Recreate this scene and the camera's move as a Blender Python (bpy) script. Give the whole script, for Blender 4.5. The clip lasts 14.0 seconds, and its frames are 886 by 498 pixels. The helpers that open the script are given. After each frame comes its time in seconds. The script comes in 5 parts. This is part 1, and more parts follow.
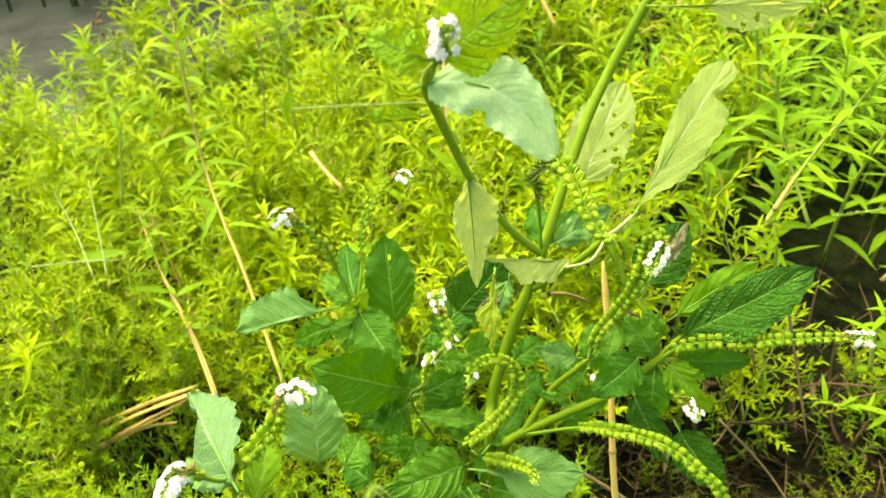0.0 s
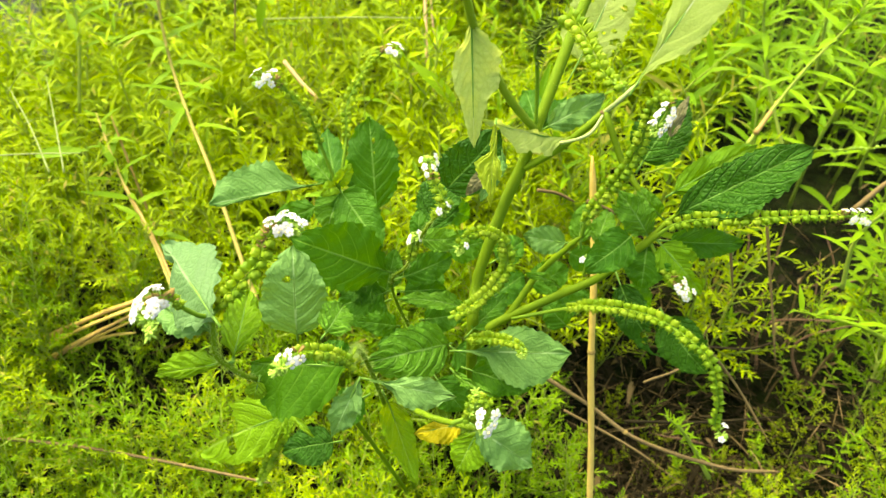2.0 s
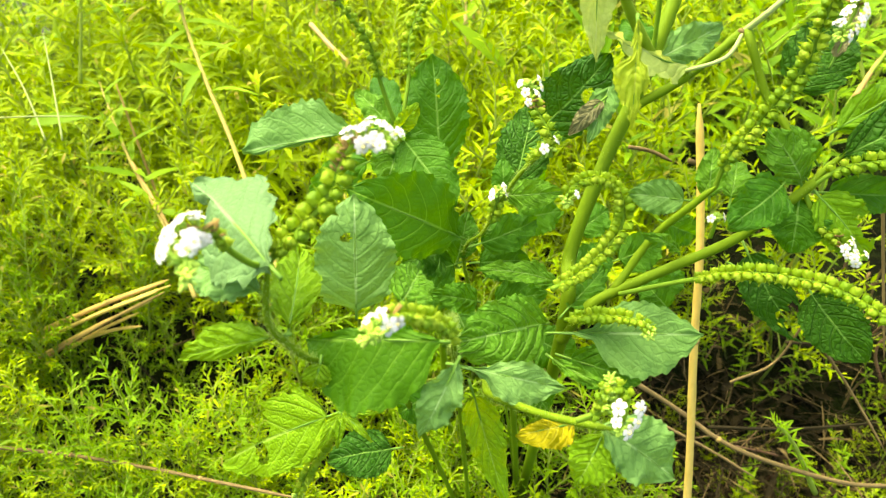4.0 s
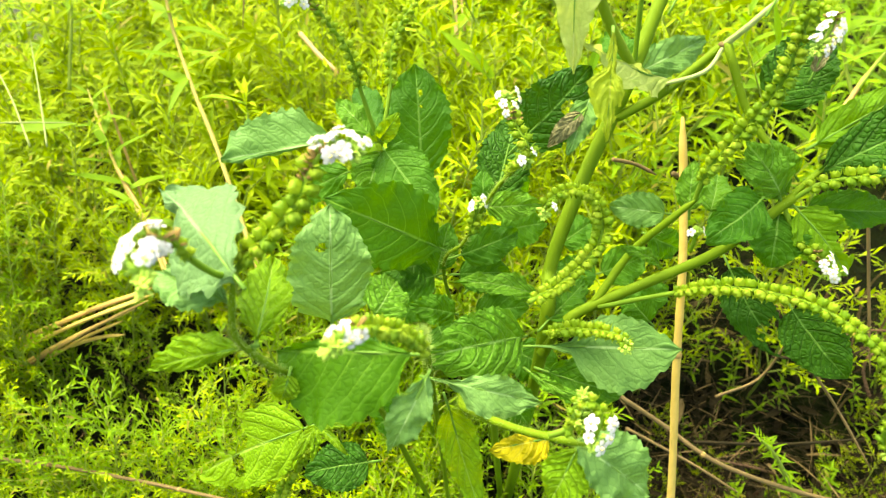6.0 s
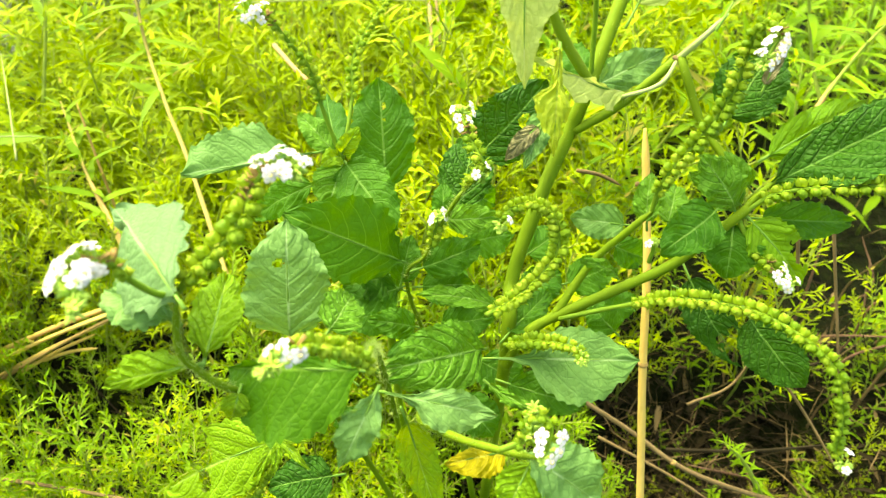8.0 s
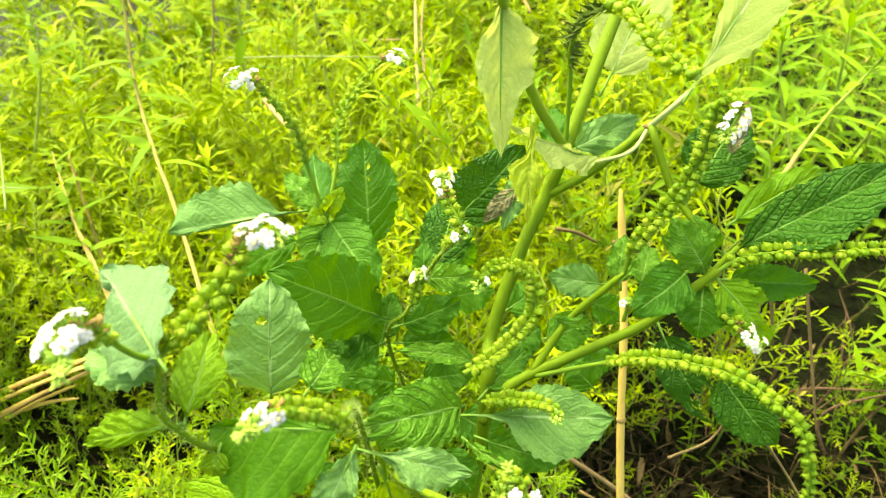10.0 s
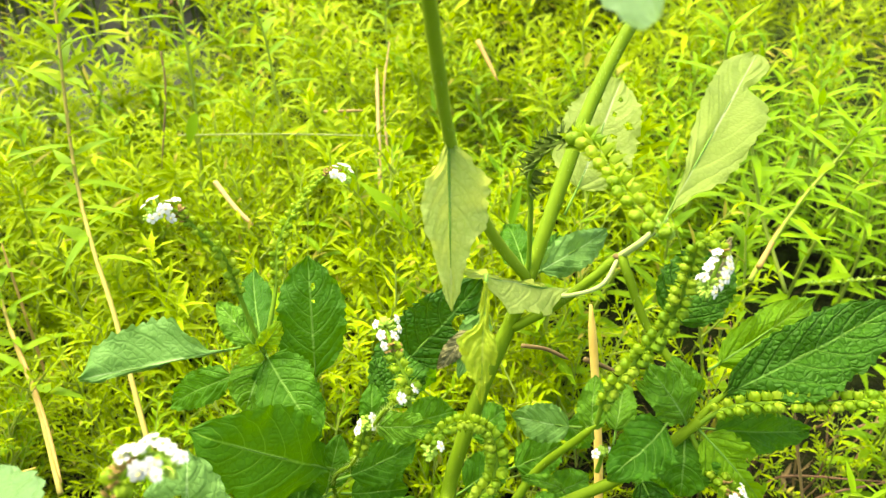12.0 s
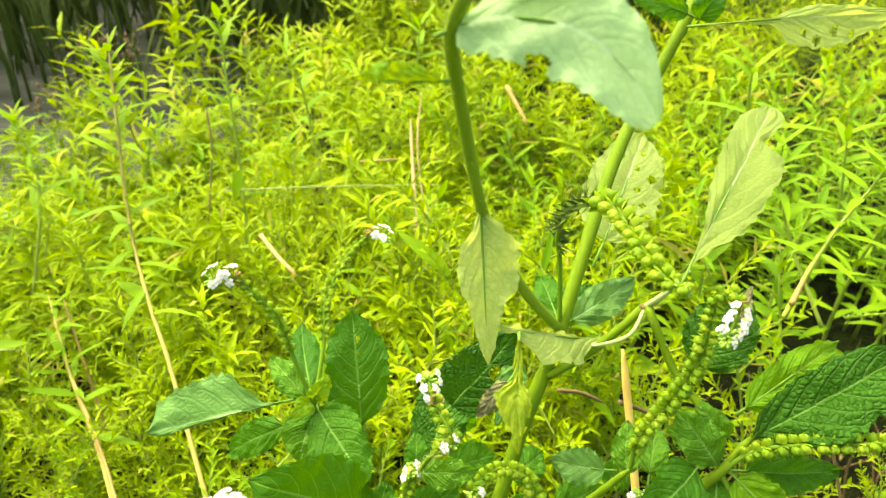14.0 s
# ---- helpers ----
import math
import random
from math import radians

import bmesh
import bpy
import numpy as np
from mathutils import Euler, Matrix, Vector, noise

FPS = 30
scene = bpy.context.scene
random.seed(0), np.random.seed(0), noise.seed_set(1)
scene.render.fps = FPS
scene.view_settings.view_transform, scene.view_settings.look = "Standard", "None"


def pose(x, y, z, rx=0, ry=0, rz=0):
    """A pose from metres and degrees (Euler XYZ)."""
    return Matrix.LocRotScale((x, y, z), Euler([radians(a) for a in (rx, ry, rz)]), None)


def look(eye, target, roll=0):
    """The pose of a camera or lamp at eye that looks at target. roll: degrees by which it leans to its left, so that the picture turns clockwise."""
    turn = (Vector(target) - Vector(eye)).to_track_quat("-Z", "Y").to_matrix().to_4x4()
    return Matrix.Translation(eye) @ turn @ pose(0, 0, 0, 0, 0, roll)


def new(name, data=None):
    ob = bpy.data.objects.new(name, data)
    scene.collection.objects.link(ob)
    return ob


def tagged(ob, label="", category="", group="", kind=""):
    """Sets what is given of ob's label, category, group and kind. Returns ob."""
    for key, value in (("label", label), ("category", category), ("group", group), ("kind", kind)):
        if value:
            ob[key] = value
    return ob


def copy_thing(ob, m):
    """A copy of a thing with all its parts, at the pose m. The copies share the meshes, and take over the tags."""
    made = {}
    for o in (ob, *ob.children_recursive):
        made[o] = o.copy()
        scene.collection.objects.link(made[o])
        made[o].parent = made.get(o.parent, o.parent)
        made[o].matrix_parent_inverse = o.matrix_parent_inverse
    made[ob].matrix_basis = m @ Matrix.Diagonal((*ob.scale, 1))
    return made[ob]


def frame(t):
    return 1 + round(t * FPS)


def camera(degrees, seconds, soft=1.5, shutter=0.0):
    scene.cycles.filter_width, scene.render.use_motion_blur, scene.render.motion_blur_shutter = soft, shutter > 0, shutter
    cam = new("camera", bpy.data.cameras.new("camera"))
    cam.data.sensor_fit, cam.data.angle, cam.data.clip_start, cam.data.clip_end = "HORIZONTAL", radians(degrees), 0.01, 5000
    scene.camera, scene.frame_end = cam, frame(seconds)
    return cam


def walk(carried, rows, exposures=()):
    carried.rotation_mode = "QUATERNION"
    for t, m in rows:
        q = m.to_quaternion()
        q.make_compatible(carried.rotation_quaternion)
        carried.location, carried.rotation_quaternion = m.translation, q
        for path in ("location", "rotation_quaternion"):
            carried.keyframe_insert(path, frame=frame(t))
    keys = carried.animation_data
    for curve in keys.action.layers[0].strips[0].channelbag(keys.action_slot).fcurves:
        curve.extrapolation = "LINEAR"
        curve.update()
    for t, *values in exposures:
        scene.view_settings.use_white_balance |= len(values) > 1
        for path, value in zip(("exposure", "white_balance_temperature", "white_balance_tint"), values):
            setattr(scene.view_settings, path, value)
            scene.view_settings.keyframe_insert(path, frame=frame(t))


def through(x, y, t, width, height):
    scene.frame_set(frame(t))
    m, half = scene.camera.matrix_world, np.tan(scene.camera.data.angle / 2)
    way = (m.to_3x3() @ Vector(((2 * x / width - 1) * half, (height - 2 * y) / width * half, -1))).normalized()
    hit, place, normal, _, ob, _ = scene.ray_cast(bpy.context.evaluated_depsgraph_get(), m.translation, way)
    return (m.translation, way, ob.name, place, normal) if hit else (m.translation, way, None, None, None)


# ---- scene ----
cam = camera(64.2, 14.0, soft=1.2, shutter=0.15)
cam.data.dof.use_dof, cam.data.dof.focus_distance, cam.data.dof.aperture_fstop = True, 0.30, 19.0
EXPOSURE, KELVIN, TINT = 2.1, 7700, 7.0
GAIN = ((0.0, -0.12), (1.5, -0.2), (2.5, -0.1), (5.0, 0.06), (8.5, 0.17), (11.5, 0.02), (14.0, -0.06))
PATH = [
    (0, (0.022, 0.019, 0.6), (-0.1, 1.58, -0.644), -4.1),
    (0.5, (0.006, 0.008, 0.58), (-0.055, 1.476, -0.777), 0.2),
    (0.9, (0.013, 0.009, 0.571), (0.023, 1.419, -0.848), -1.2),
    (1, (0.018, 0.005, 0.568), (0.032, 1.483, -0.78), -0.6),
    (1.5, (0.017, -0.004, 0.568), (0.049, 1.54, -0.703), 2.0),
    (2, (0.005, -0.003, 0.552), (0.007, 1.518, -0.746), 1.2),
    (2.5, (-0.03, 0.017, 0.508), (-0.03, 1.558, -0.767), 1.2),
    (2.7, (-0.036, 0.024, 0.502), (-0.02, 1.558, -0.781), 1.1),
    (5, (-0.028, 0.037, 0.486), (-0.032, 1.592, -0.773), 1.7),
    (5.5, (-0.027, 0.037, 0.486), (-0.031, 1.594, -0.769), 1.8),
    (6, (-0.025, 0.038, 0.487), (-0.009, 1.602, -0.76), 2.2),
    (6.5, (-0.02, 0.04, 0.489), (-0.01, 1.598, -0.764), 1.5),
    (7, (-0.018, 0.038, 0.492), (-0.01, 1.607, -0.749), 1.3),
    (7.5, (-0.015, 0.038, 0.491), (0.01, 1.608, -0.748), 1.6),
    (8, (-0.013, 0.039, 0.49), (0.03, 1.614, -0.741), 2.3),
    (8.5, (-0.01, 0.036, 0.496), (0.052, 1.671, -0.654), 3.2),
    (8.7, (-0.01, 0.034, 0.497), (0.053, 1.675, -0.645), 3.4),
    (10.8, (-0.01, 0.042, 0.501), (0.068, 1.694, -0.624), 3.3),
    (11, (-0.008, 0.047, 0.502), (0.087, 1.694, -0.629), 4.2),
    (11.5, (-0.009, 0.066, 0.513), (0.057, 1.746, -0.57), 3.9),
    (11.8, (0.0, 0.079, 0.517), (0.1, 1.788, -0.517), 3.2),
    (12, (0.0, 0.083, 0.515), (0.137, 1.79, -0.519), 3.6),
    (12.5, (0.0, 0.081, 0.519), (0.135, 1.804, -0.486), 3.5),
    (13, (-0.002, 0.075, 0.523), (0.087, 1.809, -0.471), 2.3),
    (13.5, (0.001, 0.073, 0.524), (0.076, 1.81, -0.466), 1.7),
    (14, (-0.001, 0.071, 0.532), (0.034, 1.829, -0.421), 0.2),
]
walk(cam, [(t, look(eye, target, roll)) for t, eye, target, roll in PATH], [(t, EXPOSURE + gain, KELVIN, TINT) for t, gain in GAIN])

# ---- light: a bright, thinly clouded sky ----
SUN_HEIGHT, SUN_WAY = 63.0, 308.0
world = bpy.data.worlds.new("sky")
scene.world = world
world.use_nodes = True
sky = world.node_tree.nodes.new("ShaderNodeTexSky")
sky.sky_type, sky.sun_disc = "NISHITA", False
sky.sun_elevation, sky.sun_rotation = radians(SUN_HEIGHT), radians(SUN_WAY)
sky.dust_density, sky.air_density = 4.0, 1.0
world.node_tree.links.new(sky.outputs[0], world.node_tree.nodes["Background"].inputs[0])
world.node_tree.nodes["Background"].inputs[1].default_value = 0.15
sun = new("sun", bpy.data.lights.new("sun", "SUN"))
sun.data.energy, sun.data.angle, sun.data.color = 2.1, radians(60), (1.0, 0.95, 0.86)
a, h = radians(SUN_WAY), radians(SUN_HEIGHT)
sun.matrix_world = look((math.sin(a) * math.cos(h), math.cos(a) * math.cos(h), math.sin(h)), (0, 0, 0))


# ---- materials ----
class Nodes:
    """A node material built step by step."""

    def __init__(self, name):
        self.mat = bpy.data.materials.new(name)
        self.mat.use_nodes = True
        self.tree = self.mat.node_tree
        self.tree.nodes.clear()

    def add(self, kind, inputs=(), **settings):
        node = self.tree.nodes.new("ShaderNode" + kind)
        for key, value in settings.items():
            setattr(node, key, value)
        for key, value in dict(inputs).items():
            if isinstance(value, bpy.types.NodeSocket):
                self.tree.links.new(value, node.inputs[key])
            else:
                flat = isinstance(value, tuple) and node.inputs[key].type == "RGBA" and len(value) == 3
                node.inputs[key].default_value = (*value, 1) if flat else value
        return node

    def math(self, op, a, b=0.0, c=0.0):
        return self.add("Math", {0: a, 1: b, 2: c}, operation=op).outputs[0]

    def noise(self, scale, detail=3.0, vector=None):
        n = self.add("TexNoise", {"Scale": scale, "Detail": detail})
        if vector is not None:
            self.tree.links.new(vector, n.inputs["Vector"])
        return n.outputs[0]

    def ramp(self, fac, *stops):
        n = self.add("ValToRGB", {0: fac})
        e = n.color_ramp.elements
        while len(e) < len(stops):
            e.new(0.5)
        for k, (pos, col) in enumerate(stops):
            e[k].position, e[k].color = pos, (*col, 1)
        return n.outputs[0]

    def mix(self, fac, a, b, blend="MIX"):
        n = self.add("Mix", data_type="RGBA", blend_type=blend)
        for key, value in ((0, fac), (6, a), (7, b)):
            if isinstance(value, bpy.types.NodeSocket):
                self.tree.links.new(value, n.inputs[key])
            else:
                n.inputs[key].default_value = (*value, 1) if isinstance(value, tuple) else value
        return n.outputs[2]

    def finish(self, colour, rough=0.5, bump=None, strength=0.3, distance=0.001, glow=0.0, tint=None, spec=0.25):
        """Ends in a glossy surface; glow: how much of the light comes through it."""
        ins = {"Base Color": colour, "Roughness": rough, "Specular IOR Level": spec}
        if bump is not None:
            ins["Normal"] = self.add("Bump", {"Height": bump, "Strength": strength, "Distance": distance}).outputs[0]
        out = self.add("BsdfPrincipled", ins).outputs[0]
        if glow:
            thin = self.add("BsdfTranslucent", {"Color": tint or colour}).outputs[0]
            out = self.add("MixShader", {0: glow, 1: out, 2: thin}).outputs[0]
        self.tree.links.new(out, self.add("OutputMaterial").inputs[0])
        return self.mat


def leaf_paint(name, dark, light, vein, through, rough=0.55, glow=0.3, blotch=0.12, relief=0.6, line=None, web=None, spec=0.12):
    """A veined leaf: u runs from edge to edge, v from stalk to tip; line: the colour of the side veins, web: of the fine net."""
    n = Nodes(name)
    uv = n.add("UVMap").outputs[0]
    cut = n.add("SeparateXYZ", {0: uv})
    side = n.math("ABSOLUTE", n.math("SUBTRACT", cut.outputs[0], 0.5))
    obj = n.add("TexCoord").outputs["Object"]
    wob = n.math("MULTIPLY", n.math("SUBTRACT", n.noise(120, 2, obj), 0.5), 0.16)
    lean = n.math("ADD", n.math("MULTIPLY", side, 0.30), n.math("MULTIPLY", n.math("MULTIPLY", side, side), 0.75))
    lane = n.math("ADD", n.math("MULTIPLY", n.math("SUBTRACT", cut.outputs[1], lean), 7.0), wob)
    near = n.math("ABSOLUTE", n.math("SUBTRACT", n.math("FRACT", lane), 0.5))
    fade = n.add("MapRange", {0: side, 1: 0.0, 2: 0.5, 3: 1.0, 4: 0.45}).outputs[0]
    lateral = n.math("MULTIPLY", n.add("MapRange", {0: near, 1: 0.010, 2: 0.045, 3: 0.9, 4: 0.0}).outputs[0], fade)
    mid = n.add("MapRange", {0: side, 1: 0.008, 2: 0.026, 3: 1.0, 4: 0.0}).outputs[0]
    cells = n.add("TexVoronoi", {"Vector": obj, "Scale": 430.0}, feature="DISTANCE_TO_EDGE").outputs["Distance"]
    net = n.add("MapRange", {0: cells, 1: 0.0, 2: 0.14, 3: 0.5, 4: 0.0}).outputs[0]
    veins = n.math("MAXIMUM", n.math("MAXIMUM", lateral, mid), net)
    rnd = n.add("ObjectInfo").outputs["Random"]
    big = n.noise(45, 4, obj)
    fine = n.noise(900, 3, obj)
    base = n.mix(n.math("ADD", n.math("MULTIPLY", big, 0.7), n.math("MULTIPLY", n.math("SUBTRACT", rnd, 0.5), 0.6)), dark, light)
    base = n.mix(n.math("MULTIPLY", fine, 0.18), base, tuple(c * 0.6 for c in dark))
    spots = n.add("MapRange", {0: n.noise(150, 5, obj), 1: 0.68, 2: 0.78, 3: 0.0, 4: blotch}).outputs[0]
    base = n.mix(spots, base, (0.16, 0.11, 0.02))
    base = n.mix(n.math("MULTIPLY", net, 0.9 if web else 0.4), base, web or tuple(c * 0.7 for c in dark))
    base = n.mix(n.math("MULTIPLY", lateral, 0.6), base, line or vein)
    base = n.mix(n.math("MULTIPLY", mid, 0.8), base, vein)
    height = n.math("ADD", n.math("ADD", n.math("MULTIPLY", cells, 1.6), n.math("MULTIPLY", n.math("MINIMUM", near, 0.16), 6.0)), n.math("SUBTRACT", n.math("MULTIPLY", fine, 0.2), n.math("MULTIPLY", veins, 0.5)))
    pith = n.mix(n.math("MULTIPLY", veins, 0.5), through, tuple(c * 0.6 for c in through))
    pith = n.mix(n.math("MULTIPLY", big, 0.4), pith, tuple(c * 0.65 for c in through))
    return n.finish(base, rough, height, relief, 0.0007, glow, pith, spec)


def weed_paint(name, dark, light, through, glow=0.30, rough=0.55):
    """Small leaves, each with its own shade."""
    n = Nodes(name)
    rnd = n.add("NewGeometry").outputs["Random Per Island"]
    own = n.add("ObjectInfo").outputs["Random"]
    pos = n.add("NewGeometry").outputs["Position"]
    patch = n.noise(7, 3, pos)
    fac = n.math("ADD", n.math("MULTIPLY", rnd, 0.55), n.math("ADD", n.math("MULTIPLY", patch, 0.7), n.math("MULTIPLY", own, 0.2)))
    col = n.mix(n.math("SUBTRACT", fac, 0.2), dark, light)
    col = n.mix(n.math("MULTIPLY", n.math("GREATER_THAN", rnd, 0.965), 0.7), col, (0.30, 0.20, 0.05))
    return n.finish(col, rough, n.noise(1500, 2, pos), 0.2, 0.0004, glow, n.mix(0.35, col, through), 0.08)


def stem_paint(name, a, b, rough=0.5, scale=(300, 300, 25), glow=0.0):
    n = Nodes(name)
    obj = n.add("TexCoord").outputs["Object"]
    long = n.add("Mapping", {"Vector": obj, "Scale": scale}).outputs[0]
    streak = n.noise(1.0, 4, long)
    blot = n.noise(70, 3, obj)
    col = n.mix(n.math("ADD", n.math("MULTIPLY", streak, 0.6), n.math("MULTIPLY", blot, 0.45)), a, b)
    return n.finish(col, rough, streak, 0.35, 0.0006, glow, spec=0.12)


# dark leaf greens, with some of the shade inside the foliage in their colour
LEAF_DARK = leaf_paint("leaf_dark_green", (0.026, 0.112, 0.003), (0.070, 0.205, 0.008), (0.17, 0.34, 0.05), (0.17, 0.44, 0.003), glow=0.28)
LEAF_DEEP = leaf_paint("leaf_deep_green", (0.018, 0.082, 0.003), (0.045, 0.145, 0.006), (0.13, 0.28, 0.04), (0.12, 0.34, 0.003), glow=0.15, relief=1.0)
# warm green for big leaves in shade, the shade being part of the colour
LEAF_OLIVE = leaf_paint("leaf_shaded_warm_green", (0.034, 0.128, 0.002), (0.074, 0.205, 0.004), (0.18, 0.35, 0.03), (0.15, 0.38, 0.003), glow=0.24, relief=0.35)
LEAF_MID = leaf_paint("leaf_green", (0.062, 0.190, 0.008), (0.130, 0.310, 0.022), (0.26, 0.44, 0.10), (0.24, 0.50, 0.008), glow=0.28, relief=0.8)
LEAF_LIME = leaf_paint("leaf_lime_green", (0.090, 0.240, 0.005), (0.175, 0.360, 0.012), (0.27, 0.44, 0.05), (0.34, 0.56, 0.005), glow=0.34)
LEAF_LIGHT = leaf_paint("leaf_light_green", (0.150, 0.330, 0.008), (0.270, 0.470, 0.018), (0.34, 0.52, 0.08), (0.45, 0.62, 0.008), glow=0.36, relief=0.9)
# this green and the sage one have the pale sky sheen mixed into their colour
LEAF_SHEEN = leaf_paint("leaf_green_with_sky_sheen", (0.100, 0.240, 0.040), (0.185, 0.350, 0.085), (0.30, 0.46, 0.16), (0.24, 0.46, 0.03), 0.6, 0.25, line=(0.07, 0.19, 0.025), relief=0.38, spec=0.2)
LEAF_SAGE = leaf_paint("leaf_sage_green", (0.062, 0.150, 0.034), (0.108, 0.215, 0.060), (0.20, 0.33, 0.12), (0.18, 0.34, 0.04), 0.6, 0.10, line=(0.065, 0.16, 0.035), relief=0.35, spec=0.25)
LEAF_FROST = leaf_paint("leaf_frosted_green", (0.290, 0.480, 0.180), (0.400, 0.590, 0.260), (0.46, 0.64, 0.34), (0.50, 0.74, 0.22), 0.45, 0.42, 0.0, 0.25, line=(0.28, 0.47, 0.17), spec=0.2)
LEAF_PALE = leaf_paint("leaf_pale_underside", (0.285, 0.390, 0.085), (0.385, 0.485, 0.140), (0.58, 0.66, 0.34), (0.54, 0.64, 0.10), 0.65, 0.54, relief=0.5, line=(0.32, 0.46, 0.10), web=(0.24, 0.38, 0.06))
LEAF_YELLOW = leaf_paint("leaf_yellowing", (0.300, 0.420, 0.030), (0.470, 0.570, 0.060), (0.46, 0.56, 0.10), (0.60, 0.70, 0.030), glow=0.45, blotch=0.3, line=(0.22, 0.36, 0.02), web=(0.24, 0.38, 0.02))
LEAF_GOLD = leaf_paint("leaf_golden_yellow", (0.360, 0.330, 0.006), (0.560, 0.480, 0.014), (0.50, 0.50, 0.08), (0.62, 0.54, 0.010), glow=0.3, blotch=0.9)
LEAF_DEAD = leaf_paint("leaf_dead_brown", (0.150, 0.150, 0.055), (0.290, 0.285, 0.130), (0.30, 0.27, 0.13), (0.25, 0.23, 0.06), 0.8, 0.15)
PAINTS = {"sage": LEAF_SAGE, "gold": LEAF_GOLD, "deep": LEAF_DEEP, "olive": LEAF_OLIVE, "frost": LEAF_FROST, "dead": LEAF_DEAD, "silver": LEAF_SHEEN, "dark": LEAF_DARK, "mid": LEAF_MID, "lime": LEAF_LIME, "light": LEAF_LIGHT, "pale": LEAF_PALE, "yellow": LEAF_YELLOW}
RIB = stem_paint("leaf_rib", (0.09, 0.22, 0.02), (0.16, 0.30, 0.04))
STEM = stem_paint("green_stem", (0.105, 0.205, 0.005), (0.185, 0.300, 0.010), 0.65, glow=0.2)
# brighter copy of the green stem: light on the branch put into its colour
LIT_STEM = stem_paint("green_stem_painted_lit", (0.20, 0.32, 0.015), (0.30, 0.42, 0.03), 0.65, glow=0.25)
PALE_STEM = stem_paint("pale_dry_stalk", (0.28, 0.37, 0.10), (0.42, 0.50, 0.18), 0.65)
RACHIS = stem_paint("spike_stalk", (0.12, 0.25, 0.012), (0.21, 0.36, 0.025), glow=0.3)


def fruit_paint():
    """Green to yellowish fruits, each with its own ripeness."""
    n = Nodes("green_fruit")
    obj = n.add("TexCoord").outputs["Object"]
    own = n.add("ObjectInfo").outputs["Random"]
    col = n.ramp(own, (0.1, (0.170, 0.330, 0.010)), (0.55, (0.280, 0.440, 0.014)), (0.95, (0.370, 0.510, 0.030)))
    col = n.mix(n.math("MULTIPLY", n.noise(900, 3, obj), 0.35), col, (0.10, 0.19, 0.015))
    return n.finish(col, 0.6, n.noise(2500, 2, obj), 0.3, 0.0002, 0.42, n.mix(0.5, col, (0.50, 0.66, 0.02)))


FRUIT = fruit_paint()
BUD = stem_paint("pale_bud", (0.24, 0.42, 0.04), (0.40, 0.56, 0.09), 0.6, (500, 500, 500))
PETAL = stem_paint("white_petal", (0.62, 0.62, 0.56), (0.76, 0.76, 0.70), 0.6, (300, 300, 300), 0.25)
THROAT = stem_paint("yellow_throat", (0.62, 0.56, 0.20), (0.70, 0.66, 0.32), 0.6)
CALYX = stem_paint("dark_calyx", (0.045, 0.085, 0.008), (0.11, 0.17, 0.02), 0.7, (900, 900, 900))
WITHERED = stem_paint("withered_flower", (0.12, 0.085, 0.02), (0.32, 0.22, 0.06), 0.8, (900, 900, 900))
WEED = weed_paint("weed_leaf", (0.095, 0.195, 0.002), (0.365, 0.485, 0.005), (0.52, 0.65, 0.004), 0.28)
FEATHER = weed_paint("feathery_leaf", (0.045, 0.135, 0.002), (0.225, 0.385, 0.006), (0.40, 0.61, 0.004))
BROAD = weed_paint("lance_leaf", (0.060, 0.170, 0.004), (0.250, 0.440, 0.010), (0.40, 0.60, 0.006), 0.30)
GRASS = weed_paint("grass_blade", (0.130, 0.240, 0.005), (0.330, 0.450, 0.015), (0.50, 0.62, 0.01))
WEED_STEM = stem_paint("weed_stem", (0.14, 0.24, 0.02), (0.28, 0.34, 0.05))
DRY = stem_paint("dry_straw", (0.42, 0.28, 0.045), (0.72, 0.53, 0.13), 0.65, (400, 400, 15))
DRY_PALE = stem_paint("bleached_grass", (0.20, 0.26, 0.07), (0.32, 0.36, 0.12), 0.7, (400, 400, 15))
OLD_STRAW = stem_paint("old_straw", (0.060, 0.045, 0.014), (0.230, 0.165, 0.060), 0.75, (400, 400, 15))
RUSTY = stem_paint("pinkish_dry_stalk", (0.11, 0.058, 0.03), (0.27, 0.165, 0.085), 0.7, (400, 400, 15))
STALK = stem_paint("weathered_stalk", (0.27, 0.18, 0.06), (0.46, 0.34, 0.14), 0.7, (400, 400, 15))
TAN = stem_paint("tan_stem", (0.22, 0.19, 0.035), (0.40, 0.33, 0.08), 0.65, (400, 400, 15))
DRY_STEM = stem_paint("dry_stem", (0.21, 0.14, 0.035), (0.42, 0.29, 0.08), 0.6, (400, 400, 15))
REED = stem_paint("dark_reed", (0.030, 0.060, 0.008), (0.105, 0.135, 0.025), 0.6)
# rotting brown, darkened further to carry the shade deep in the hollow
DEAD = stem_paint("shaded_dead_leaf", (0.0030, 0.0028, 0.0008), (0.036, 0.028, 0.008), 0.85, (80, 80, 80))


